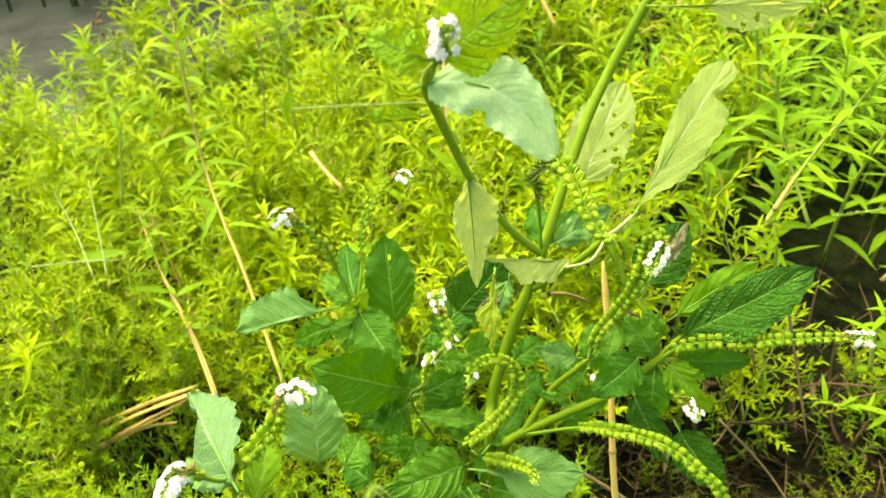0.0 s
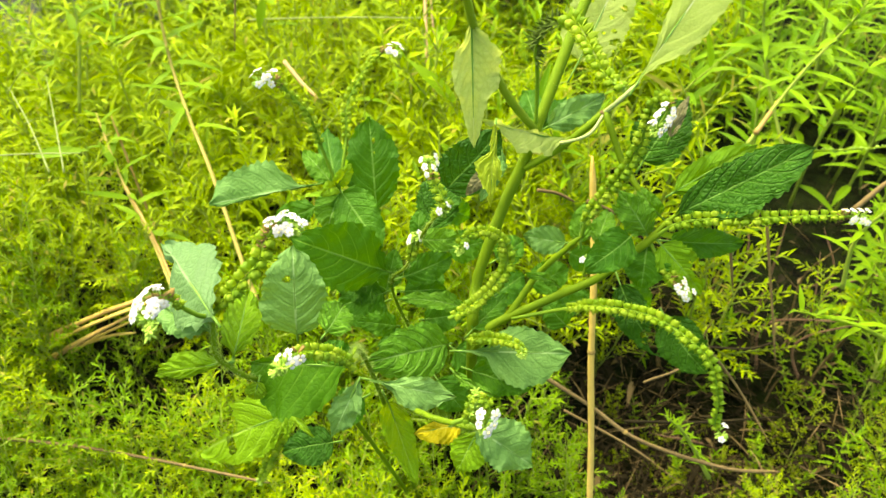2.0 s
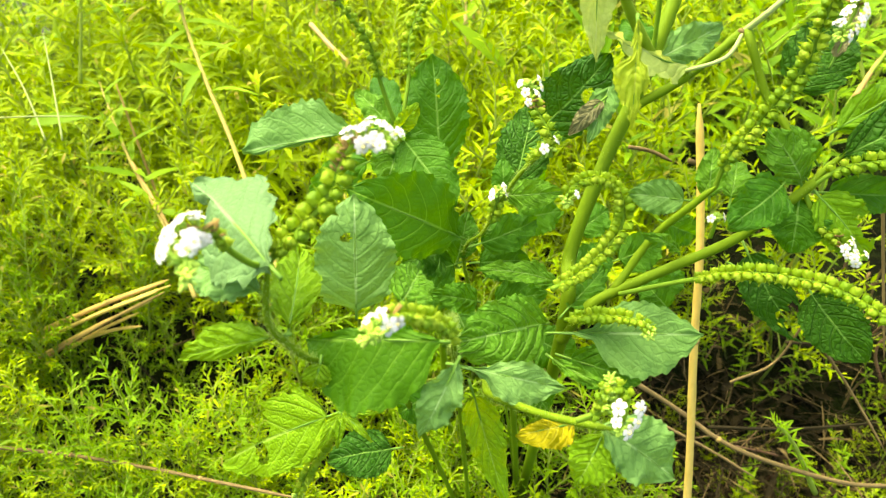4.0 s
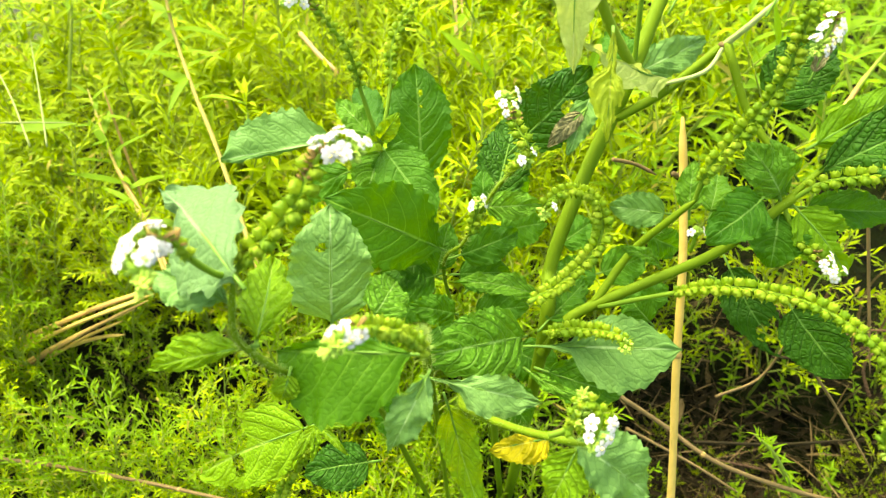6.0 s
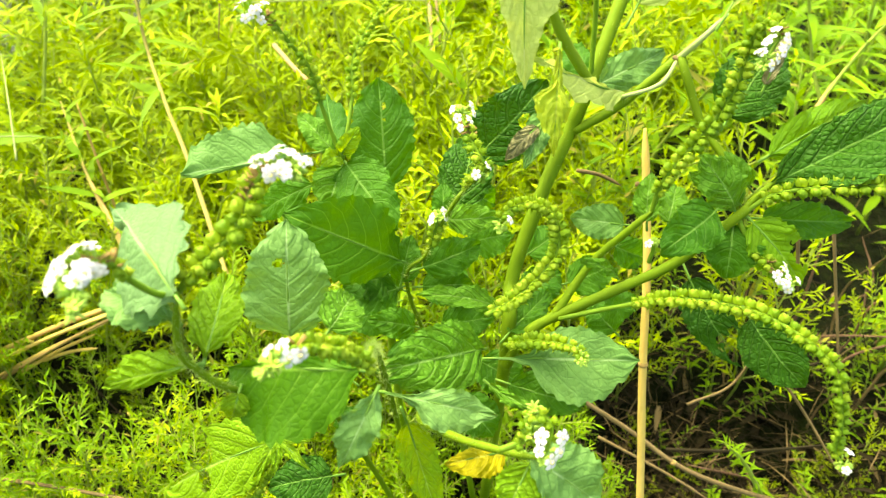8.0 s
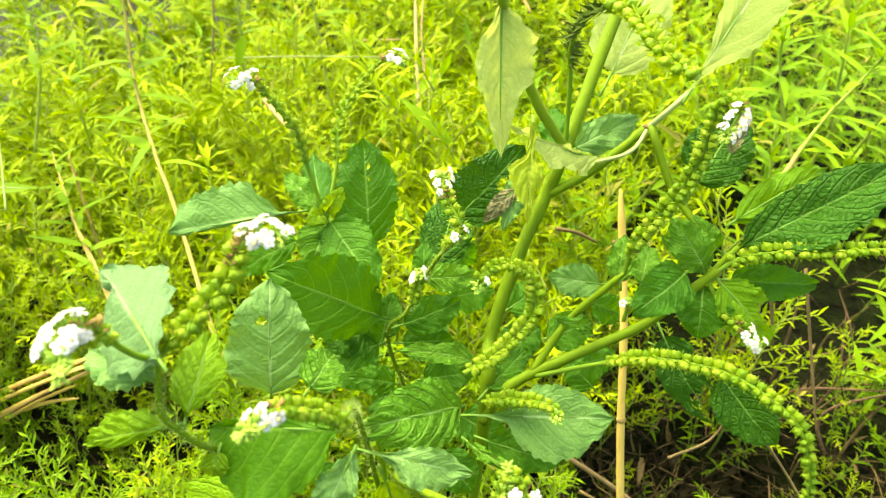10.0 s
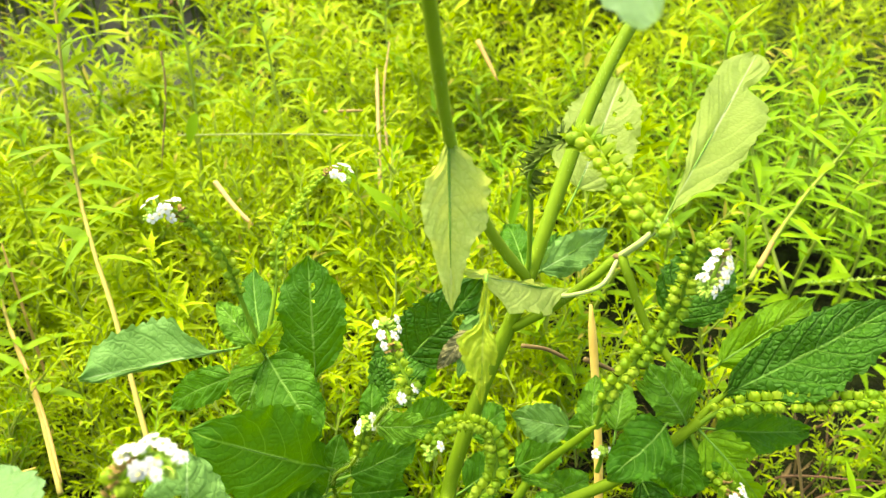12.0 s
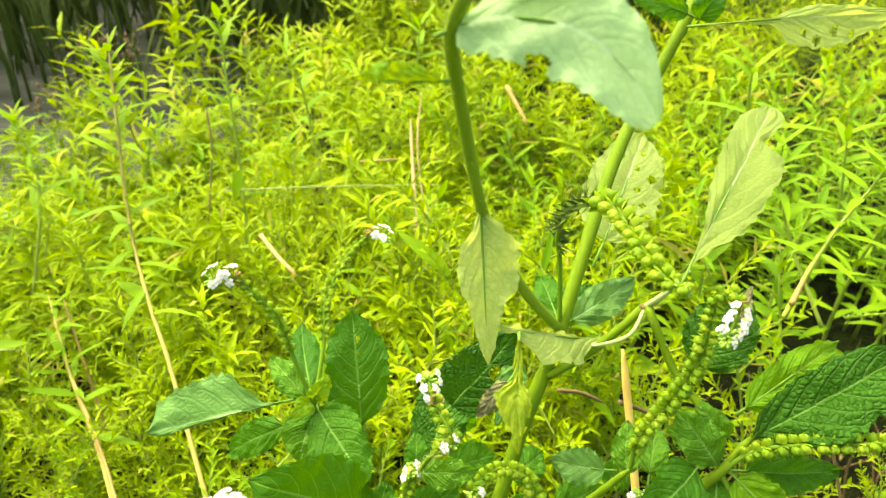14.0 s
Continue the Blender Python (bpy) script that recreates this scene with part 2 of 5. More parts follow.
def shaded_soil_paint():
    n = Nodes("soil")
    pos = n.add("NewGeometry").outputs["Position"]
    # near black: the shade under weeds and twigs is put into the colour
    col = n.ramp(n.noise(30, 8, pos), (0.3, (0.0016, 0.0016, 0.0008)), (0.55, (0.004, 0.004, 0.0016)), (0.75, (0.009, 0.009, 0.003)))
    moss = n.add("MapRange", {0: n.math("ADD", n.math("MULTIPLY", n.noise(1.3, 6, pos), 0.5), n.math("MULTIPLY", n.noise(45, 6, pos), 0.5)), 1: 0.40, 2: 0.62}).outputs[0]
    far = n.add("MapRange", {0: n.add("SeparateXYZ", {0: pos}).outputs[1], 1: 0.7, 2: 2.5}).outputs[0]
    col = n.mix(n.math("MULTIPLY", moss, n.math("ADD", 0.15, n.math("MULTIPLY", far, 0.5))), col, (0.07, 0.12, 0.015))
    return n.finish(col, 0.95, n.noise(120, 8, pos), 0.9, 0.01, spec=0.05)


def dim_water_paint():
    n = Nodes("dim_water_stand_in")
    pos = n.add("NewGeometry").outputs["Position"]
    # dull dark tones in place of the pool's reflection of shaded plants
    col = n.ramp(n.noise(5, 6, pos), (0.35, (0.018, 0.024, 0.013)), (0.7, (0.050, 0.060, 0.036)))
    wet = n.add("MapRange", {0: n.noise(3, 4, pos), 1: 0.45, 2: 0.6, 3: 0.95, 4: 0.6}).outputs[0]
    return n.finish(col, wet, n.noise(25, 6, pos), 0.4, 0.01, spec=0.25)


SHADED_SOIL, DIM_WATER = shaded_soil_paint(), dim_water_paint()


# ---- ground ----
def mesh_from(name, verts, faces, mat, smooth=True):
    me = bpy.data.meshes.new(name)
    me.from_pydata(verts, [], faces)
    me.materials.append(mat)
    if smooth:
        me.polygons.foreach_set("use_smooth", [True] * len(me.polygons))
    me.update()
    return me


def ground_height(x, y):
    """Low hummocks, a hollow on the open side and a pool behind."""
    z = 0.018 * noise.noise((x * 3.1, y * 3.1, 1.7)) + 0.010 * noise.noise((x * 11, y * 11, 4.2))
    pool = max(0.0, 1 - math.hypot((x + 1.75) / 1.55, (y - 2.15) / 1.70))
    pit = max(0.0, 1 - math.hypot((x - 0.225) / 0.15, (y - 0.37) / 0.14))
    return z - 0.10 * min(1.0, 2.5 * pool) - 0.08 * min(1.0, 1.6 * pit)


def ground_sheet():
    bm = bmesh.new()
    marks = [-3000, -600, -150, -40, -12, -5, -3] + [-2.2 + 0.055 * k for k in range(91)] + [3.5, 5, 12, 40, 150, 600, 3000]
    grid = [[bm.verts.new((x, y + 0.9, ground_height(x, y + 0.9) if abs(x) < 4 and abs(y) < 4 else 0.0)) for x in marks] for y in marks]
    for r, s in zip(grid, grid[1:]):
        for p in range(len(r) - 1):
            bm.faces.new((r[p], r[p + 1], s[p + 1], s[p])).smooth = True
    me = bpy.data.meshes.new("ground")
    bm.to_mesh(me)
    bm.free()
    me.materials.append(SHADED_SOIL)
    return tagged(new("ground", me), "damp soil with rotting stalks and moss, coloured near black for the shade between the weeds", "ground", kind="structure")


ground_sheet()
# rough dark sheet added where water would mirror shaded plants
bm = bmesh.new()
bmesh.ops.create_circle(bm, cap_ends=True, segments=64, radius=1)
bmesh.ops.scale(bm, vec=(1.60, 1.75, 1), verts=bm.verts)
me = bpy.data.meshes.new("mud_patch")
bm.to_mesh(me)
bm.free()
me.materials.append(DIM_WATER)
pool = tagged(new("mud_patch", me), "dark grey sheet in place of water that mirrors shaded plants, behind the weeds", "mud", kind="structure")
pool.location = (-1.75, 2.15, -0.035)


# ---- building blocks ----
def part(name, me, parent, label=""):
    """A mesh as one part under a thing or under a part, which stays where it was built."""
    ob = new(name, me)
    ob.parent = parent
    ob.matrix_parent_inverse = parent.matrix_world.inverted() if parent.parent is None else Matrix()
    if parent.parent is not None:
        ob.matrix_parent_inverse = Matrix()
    return tagged(ob, label)


def smooth_path(points, steps=7):
    """A curve through the points."""
    p = [Vector(q) for q in points]
    p = [p[0] * 2 - p[1]] + p + [p[-1] * 2 - p[-2]]
    out = []
    for k in range(1, len(p) - 2):
        for s in range(steps):
            t = s / steps
            out.append(0.5 * (2 * p[k] + (p[k + 1] - p[k - 1]) * t + (2 * p[k - 1] - 5 * p[k] + 4 * p[k + 1] - p[k + 2]) * t * t
                              + (3 * p[k] - p[k - 1] - 3 * p[k + 1] + p[k + 2]) * t ** 3))
    out.append(p[-2])
    return out


def tube_data(path, r0, r1, sides=8, lumps=0.0):
    """A tapered tube along a path: its verts and faces."""
    verts, faces = [], []
    side = None
    for k, q in enumerate(path):
        ahead = (path[min(k + 1, len(path) - 1)] - path[max(k - 1, 0)]).normalized()
        side = ahead.orthogonal() if side is None else side - ahead * side.dot(ahead)
        side.normalize()
        up = ahead.cross(side)
        r = r0 + (r1 - r0) * k / (len(path) - 1)
        r *= 1 + lumps * noise.noise(q * 180)
        r *= min(1.0, 0.35 + 0.25 * (len(path) - 1 - k))
        for s in range(sides):
            a = 2 * math.pi * s / sides
            verts.append(q + (side * math.cos(a) + up * math.sin(a)) * r)
    for k in range(len(path) - 1):
        for s in range(sides):
            t = (s + 1) % sides
            faces.append((k * sides + s, k * sides + t, (k + 1) * sides + t, (k + 1) * sides + s))
    n = len(verts)
    faces.append(tuple(reversed(range(sides))))
    faces.append(tuple(range(n - sides, n)))
    return verts, faces


def join(bits):
    """Several lots of verts and faces as one."""
    verts, faces = [], []
    for v, f in bits:
        n = len(verts)
        verts += v
        faces += [tuple(i + n for i in g) for g in f]
    return verts, faces


def hairs(path, r, count, length, rng):
    """Fine bristles standing off a stem."""
    bits = []
    for _ in range(count):
        k = rng.randrange(1, len(path) - 1)
        q = path[k].lerp(path[k + 1], rng.random())
        ahead = (path[k + 1] - path[k]).normalized()
        out = Vector((rng.gauss(0, 1), rng.gauss(0, 1), rng.gauss(0, 1)))
        out = (out - ahead * out.dot(ahead)).normalized()
        w = ahead.cross(out) * 0.00008
        bits.append(([q + out * r * 0.8 - w, q + out * r * 0.8 + w, q + out * (r + length) + ahead * length * 0.3], [(0, 1, 2)]))
    return bits


HAIR = stem_paint("pale_hair", (0.28, 0.42, 0.07), (0.42, 0.55, 0.14), 0.7, glow=0.4)
chance = random.Random(11)


def stem(plant, name, points, r0, r1, bark=None):
    path = smooth_path(points)
    ob = part(name, mesh_from(name, *tube_data(path, r0, r1, 10, 0.10), bark or STEM), plant)
    length = sum((q - p).length for p, q in zip(path, path[1:]))
    up = [q for q in path if q.z > 0.2]
    if len(up) > 4:
        tagged(part("stem_hairs", mesh_from("stem_hairs", *join(hairs(up, r1, int(1500 * length), 0.0023, chance)), HAIR, False), ob), "fine pale bristles", kind="stuff")
    return ob


def leaf(plant, base, tip, normal, width, paint, arch=0.003, fold=0.10, rug=1.0, bites=(), shape=(0.43, 0.72), start=0.09, sweep=0.0, left=None, right=None, droop=0.0):
    """An ovate, wrinkled leaf with a toothed edge from stalk to tip; bites: eaten holes at (along, across, size); left, right: the half widths in mm at
    even steps from stalk to tip, for a torn or lopsided leaf; droop: how steeply the left half hangs."""
    base, tip, normal = Vector(base), Vector(tip), Vector(normal)
    axis = tip - base
    length = axis.length
    ahead = axis.normalized()
    normal = (normal - ahead * normal.dot(ahead)).normalized()
    side = ahead.cross(normal)
    low_end, high_end = shape
    wide = low_end / (low_end + high_end)
    wide = 1 / (wide ** low_end * (1 - wide) ** high_end)
    start = 0.0 if left else start
    rows, cols = (80, 32) if bites else (72, 18)
    s = chance.random() * 50
    twist = chance.uniform(-0.12, 0.12)
    grid, uvs, gone = [], [], set()

    def spine(v):
        return base + axis * v + normal * (arch * 4 * v * (1 - v) - 0.05 * length * v * v) + side * (0.006 if left else 0.02) * length * math.sin(3 * v + s) + side * sweep * length * 4 * v * (1 - v)

    def reach(q, edge):
        f = q * (len(edge) - 1)
        k = min(int(f), len(edge) - 2)
        t = f - k
        t = t * t * (3 - 2 * t)
        return 0.001 * (edge[k] * (1 - t) + edge[k + 1] * t)

    for i in range(rows + 1):
        v = start + (1 - start) * i / rows
        q = (v - start) / (1 - start)
        half = 0.5 * width * wide * (q ** low_end) * ((1 - q) ** high_end) if 0 < q < 1 else 0.0
        half = max(half, 0.0005)
        for j in range(cols + 1):
            u = 2 * j / cols - 1
            h = s + (7.7 if u > 0 else 0.0)
            beat = q * 88 + h + 2.5 * noise.noise((q * 5, h, 1.3))
            tooth = 1 + (0.035 + 0.04 * noise.noise((q * 9, h, 5.1))) * (math.sin(beat) + 0.35 * math.sin(2 * beat)) + 0.08 * noise.noise((q * 9, h, 0.3))
            if left:
                half = reach(q, right if u > 0 else left)
            x = u * half * (1 + (0.03 if left else 0.13) * noise.noise((v * 2.3 + s, 4.0 if u > 0 else 9.0, s))) * (tooth if abs(u) > 0.95 else 1 + (tooth - 1) * abs(u) ** 3)
            lane = 6 * (v - 0.15 * abs(u) - 0.19 * u * u)
            puff = rug * 0.0006 * abs(math.sin(math.pi * (lane - 0.5))) * min(1, 2.5 * (1 - abs(u)) + 0.25) * min(1, 5 * abs(u))
            wave = 0.0016 * noise.noise((v * 5 + s, u * 1.5, s)) + 0.0015 * abs(u) ** 2 * math.sin(v * 15 + s + (1.3 if u > 0 else 0)) + 0.0008 * abs(u) ** 5 * math.sin(v * 47 + h)
            z = (fold if u > 0 else fold - droop) * abs(x) + puff + wave * min(1, length / 0.03) - twist * x * (v - 0.4)
            grid.append(spine(v) + side * x + normal * z)
            uvs.append((0.5 + 0.5 * u, v))
    for n, (along, across, size) in enumerate(bites):
        for i in range(rows):
            for j in range(cols):
                v, u = start + (1 - start) * (i + 0.5) / rows, 2 * (j + 0.5) / cols - 1
                d = math.hypot((v - along) * length, (u - across) * width * 0.5) / length
                if d < size * (1 + 0.5 * noise.noise((v * 14, u * 5, s + n))):
                    gone.add((i, j))
    faces = [(i * (cols + 1) + j, i * (cols + 1) + j + 1, (i + 1) * (cols + 1) + j + 1, (i + 1) * (cols + 1) + j)
             for i in range(rows) for j in range(cols) if (i, j) not in gone]
    me = mesh_from("leaf", grid, faces, PAINTS[paint])
    lay = me.uv_layers.new(name="UVMap").data
    for loop in me.loops:
        lay[loop.index].uv = uvs[loop.vertex_index]
    ob = part("leaf", me, plant, {"pale": "pale underside of a limp leaf", "yellow": "yellowing leaf", "gold": "golden yellow leaf with brown spots", "dead": "shrivelled brown leaf"}.get(paint, ""))
    low = [spine(k / 14 - 0.08) - normal * 0.0003 for k in range(14)]
    part("midrib", mesh_from("midrib", *tube_data(low, 0.00055, 0.00015, 6), RIB), ob)
    return ob


def lobe_ball(rx, ry, rz, cleft=0.0, rings=6, sides=10):
    """A ball with a cleft over its top, in verts and faces."""
    verts, faces = [], []
    for i in range(rings + 1):
        a = math.pi * i / rings
        for j in range(sides):
            b = 2 * math.pi * j / sides
            x, y, z = math.sin(a) * math.cos(b), math.sin(a) * math.sin(b), -math.cos(a)
            pinch = 1 - cleft * math.exp(-(x / 0.3) ** 2) * max(0.0, z + 0.4)
            verts.append(Vector((rx * x * (1 + 0.1 * z), ry * y, rz * z * pinch)))
    for i in range(rings):
        for j in range(sides):
            k = (j + 1) % sides
            faces.append((i * sides + j, i * sides + k, (i + 1) * sides + k, (i + 1) * sides + j))
    return verts, faces


def flower_data():
    """Five rounded lobes round a short tube."""
    verts, faces = [], []
    for k in range(5):
        a = 2 * math.pi * k / 5
        out, across = Vector((math.cos(a), math.sin(a), 0)), Vector((-math.sin(a), math.cos(a), 0))
        n = len(verts)
        for r, w, z in ((0.25, 0.16, 0.0), (0.6, 0.40, 0.10), (1.0, 0.55, 0.06), (1.35, 0.30, -0.10)):
            for s in (-1, 0, 1):
                verts.append(out * r + across * w * s + Vector((0, 0, z - 0.09 * abs(s))))
        for i in range(3):
            for j in range(2):
                p = n + i * 3 + j
                faces.append((p, p + 1, p + 4, p + 3))
    return verts, faces


def scaled(data, k):
    return [v * k for v in data[0]], data[1]


def fruit_data():
    """A two-lobed nutlet narrowing to its tip, in a calyx of stiff pointed sepals."""
    verts, faces = lobe_ball(0.0019, 0.0015, 0.0017, 0.35, 7, 10)
    for v in verts:
        k = 1.0 - 0.38 * max(0.0, v.z / 0.0017) ** 1.5
        v.x, v.y = v.x * k, v.y * k
    bits = [(verts, faces)]
    for k in range(5):
        a = 2 * math.pi * k / 5 + 0.3
        out, across = Vector((math.cos(a), math.sin(a), 0)), Vector((-math.sin(a), math.cos(a), 0))
        low, top = out * 0.0013 + Vector((0, 0, -0.0016)), out * (0.0024 + 0.0004 * (k % 2)) + Vector((0, 0, (0.0017, 0.0010, 0.0022, 0.0006, 0.0015)[k]))
        bits.append(([low - across * 0.0011, low + across * 0.0011, top, low.lerp(top, 0.45) + out * 0.0005], [(0, 3, 2), (1, 2, 3), (0, 1, 3)]))
    return join(bits)


def calyx_data():
    """An empty calyx: five stiff pointed sepals."""
    bits = []
    for k in range(5):
        a = 2 * math.pi * k / 5
        out, across = Vector((math.cos(a), math.sin(a), 0)), Vector((-math.sin(a), math.cos(a), 0))
        low, top = out * 0.0006 + Vector((0, 0, -0.0022)), out * 0.0022 + Vector((0, 0, 0.0016))
        bits.append(([low - across * 0.0006, low + across * 0.0006, top, low.lerp(top, 0.5) + out * 0.0003], [(0, 1, 2), (0, 3, 2), (1, 2, 3)]))
    return join(bits)


FRUIT_MESH = mesh_from("fruit", *fruit_data(), FRUIT)
BUD_MESH = mesh_from("bud", *lobe_ball(0.00045, 0.00045, 0.0010, 0.0, 4, 6), BUD)
FLOWER_MESH = mesh_from("flower", *scaled(flower_data(), 0.00140), PETAL)
SEPAL_MESH = mesh_from("bud", *lobe_ball(0.00042, 0.00042, 0.0017, 0.0, 4, 6), BUD)
NECK_MESH = mesh_from("flower_tube", *join([([v * 0.00055 + Vector((0, 0, -0.0013)) for v in q], f) for q, f in [lobe_ball(1, 1, 2.4, 0, 5, 7)]]), BUD)
CALYX_MESH = mesh_from("calyx", *calyx_data(), CALYX)
THROAT_MESH = mesh_from("throat", *lobe_ball(0.00055, 0.00055, 0.0005, 0, 4, 6), THROAT)
SPENT_MESH = mesh_from("withered_flower", *lobe_ball(0.0006, 0.0003, 0.0015, 0.5, 4, 6), WITHERED)


def aim(place, up, spin, size):
    q = up.to_track_quat("Z", "Y").to_matrix().to_4x4()
    return Matrix.Translation(place) @ q @ pose(0, 0, 0, 0, 0, spin) @ Matrix.Diagonal((size, size, size, 1))


def spike(plant, points, start=0.2, flowers=8, big=1.0, bare=0.0, tuft=0.0, spent=10, gap=0.0036, bloom=1.0):
    """A coiled flower spike: two rows of green fruits along the stalk, white flowers and pale buds at its end.
    bare: how far up the fruits have dropped and left dark calyces; tuft: the length of the bristly tip."""
    path = smooth_path(points, 12)
    stalk = part("flower_spike", mesh_from("flower_spike", *tube_data(path, 0.0010, 0.0006, 7, 0.1), RACHIS), plant)
    reach = [0.0]
    for p, q in zip(path, path[1:]):
        reach.append(reach[-1] + (q - p).length)
    total = reach[-1]

    def place(d):
        k = max(1, min(len(path) - 1, next((i for i, r in enumerate(reach) if r >= d), len(path) - 1)))
        t = (d - reach[k - 1]) / max(1e-6, reach[k] - reach[k - 1])
        return path[k - 1].lerp(path[k], t), (path[k] - path[k - 1]).normalized()

    bloom_end = total - tuft
    end = bloom_end - (0.0125 if flowers > 10 else 0.009 if flowers > 3 else 0.004 if flowers else 0.0)
    end = max(end, total * start)
    d = total * start
    while d < end:
        q, ahead = place(d)
        out = Vector((0, -0.35, 1)) - ahead * Vector((0, -0.35, 1)).dot(ahead)
        out = out.normalized() if out.length > 0.2 else ahead.orthogonal().normalized()
        across = ahead.cross(out)
        grow = big * (1.0 - 0.40 * max(0, (d / total - 0.55) / 0.45)) * (0.75 + 0.25 * min(1, (d - total * start) / 0.01))
        empty = d < total * bare
        for s in (-1, 1):
            size = grow * chance.uniform(0.88, 1.14)
            up = (across * s * 1.0 + out * chance.uniform(0.25, 0.75) + ahead * chance.uniform(-0.1, 0.3)).normalized()
            fruit = part("calyx" if empty else "fruit", CALYX_MESH if empty else FRUIT_MESH, stalk)
            fruit.matrix_basis = aim(q + up * 0.0026 * size + ahead * chance.uniform(-0.0006, 0.0006), up, chance.uniform(-25, 25), size)
        d += gap * (0.7 if empty else 1.0) * (0.6 + 0.4 * grow / big)
    for k in range(flowers):
        q, ahead = place(max(total * 0.3, end + (bloom_end - end) * (k + 0.5) / flowers))
        out = Vector((0, -0.6, 1)).normalized()
        across = ahead.cross(out).normalized()
        turn = (0.9 if k % 2 else -0.9) + chance.uniform(-0.35, 0.35)
        up = (out * chance.uniform(0.6, 1.1) + across * turn + ahead * chance.uniform(-0.3, 0.3)).normalized()
        size = bloom * chance.uniform(0.80, 1.1)
        m = aim(q + up * chance.uniform(0.0026, 0.0052), up, chance.uniform(0, 72), size)
        part("flower", FLOWER_MESH, stalk, "small white five-lobed flower").matrix_basis = m
        part("throat", THROAT_MESH, stalk).matrix_basis = m @ Matrix.Translation((0, 0, 0.0001))
        part("flower_tube", NECK_MESH, stalk).matrix_basis = m
    if flowers > 3:
        for k in range(spent):
            q, ahead = place(end + 0.0015 - 0.0006 * k)
            up = Vector((chance.gauss(0, 1), chance.gauss(0, 1), chance.uniform(0.2, 1))).normalized()
            part("withered_flower", SPENT_MESH, stalk).matrix_basis = aim(q + up * 0.0024, up, 0, chance.uniform(0.9, 1.6))
    for k in range(34 if tuft == 0 else 60):
        f = k / (34 if tuft == 0 else 60)
        q, ahead = place(total - (0.003 + tuft) * f)
        up = (Vector((chance.gauss(0, 1), chance.gauss(0, 1), chance.gauss(0.3, 1))) + ahead * 0.8).normalized()
        part("bud", SEPAL_MESH if tuft else BUD_MESH, stalk).matrix_basis = aim(q + up * (0.0009 + 0.0014 * f), up, 0, chance.uniform(0.8, 1.5))
    return stalk


def plant_root(label, place):
    ob = tagged(new("heliotrope_plant"), label, "plant", "heliotrope plants")
    ob.location = place
    bpy.context.view_layer.update()
    return ob


# ---- the flowering plants ----
dark, mid, light, pale, yellow, dead, silver, frost, lime, olive, deep, gold, sage = "dark", "mid", "light", "pale", "yellow", "dead", "silver", "frost", "lime", "olive", "deep", "gold", "sage"
tall = plant_root("tall green flowering plant with limp pale leaves and coiled fruit spikes", (0.030, 0.325, 0.0))
front = plant_root("low leafy flowering plant with white flowers before the tall one", (-0.005, 0.30, 0.0))
back = plant_root("dark green flowering plant with upright leaves behind the low one", (-0.02, 0.34, 0.0))
# the tall plant in the middle
stem(tall, "main_stem", [(0.0300, 0.3250, 0.0000), (0.0223, 0.2545, 0.2612), (0.0232, 0.2687, 0.2946), (0.0343, 0.2847, 0.3302), (0.0440, 0.2955, 0.3531), (0.0499, 0.3006, 0.3709), (0.0719, 0.3385, 0.4194), (0.0882, 0.3619, 0.4438), (0.1085, 0.3796, 0.4760), (0.1210, 0.4027, 0.4982)], 0.0031, 0.0026)
stem(tall, "branch", [(0.0499, 0.3006, 0.3709), (0.0336, 0.2902, 0.3951), (0.0224, 0.2817, 0.4187), (0.0153, 0.2742, 0.4364), (0.0052, 0.2381, 0.4882), (0.0041, 0.2274, 0.5018), (0.0081, 0.2205, 0.5118)], 0.0021, 0.0016, LIT_STEM)
stem(tall, "branch", [(0.0452, 0.2941, 0.3529), (0.0604, 0.2949, 0.3633), (0.0726, 0.2948, 0.3759), (0.0814, 0.2972, 0.3836), (0.0829, 0.2914, 0.3813), (0.0913, 0.2824, 0.3636), (0.1012, 0.2706, 0.3520), (0.1029, 0.2549, 0.3400)], 0.0019, 0.0014)
stem(tall, "branch", [(0.0224, 0.2527, 0.2589), (0.0253, 0.2509, 0.2726), (0.0307, 0.2495, 0.2836), (0.0394, 0.2516, 0.2893), (0.0653, 0.2544, 0.3038), (0.0848, 0.2550, 0.3172), (0.1029, 0.2549, 0.3400), (0.1061, 0.2565, 0.3430)], 0.0027, 0.0018)
stem(tall, "branch", [(0.0394, 0.2516, 0.2893), (0.0535, 0.2619, 0.3099), (0.0650, 0.2588, 0.3299), (0.0709, 0.2574, 0.3393)], 0.0018, 0.0012)
stem(tall, "branch", [(0.0300, 0.3250, 0.0000), (-0.0017, 0.2380, 0.2567), (-0.0146, 0.2028, 0.2848), (-0.0017, 0.1839, 0.2979), (0.0115, 0.1754, 0.3033), (0.0221, 0.1691, 0.3082)], 0.0018, 0.0012)
stem(tall, "branch", [(0.0300, 0.3250, 0.0000), (0.0050, 0.2990, 0.1700), (-0.0214, 0.2767, 0.2800), (-0.0134, 0.2729, 0.3044), (-0.0042, 0.2685, 0.3313), (0.0054, 0.2534, 0.3576)], 0.0009, 0.0007)
stem(tall, "leaf_stalk", [(0.0814, 0.2972, 0.3836), (0.0731, 0.2871, 0.3775), (0.0617, 0.2896, 0.3711), (0.0650, 0.2982, 0.3671)], 0.0008, 0.0007, PALE_STEM)
stem(tall, "leaf_stalk", [(0.0814, 0.2972, 0.3836), (0.0852, 0.2909, 0.3932), (0.0931, 0.2906, 0.4036)], 0.0013, 0.001, PALE_STEM)
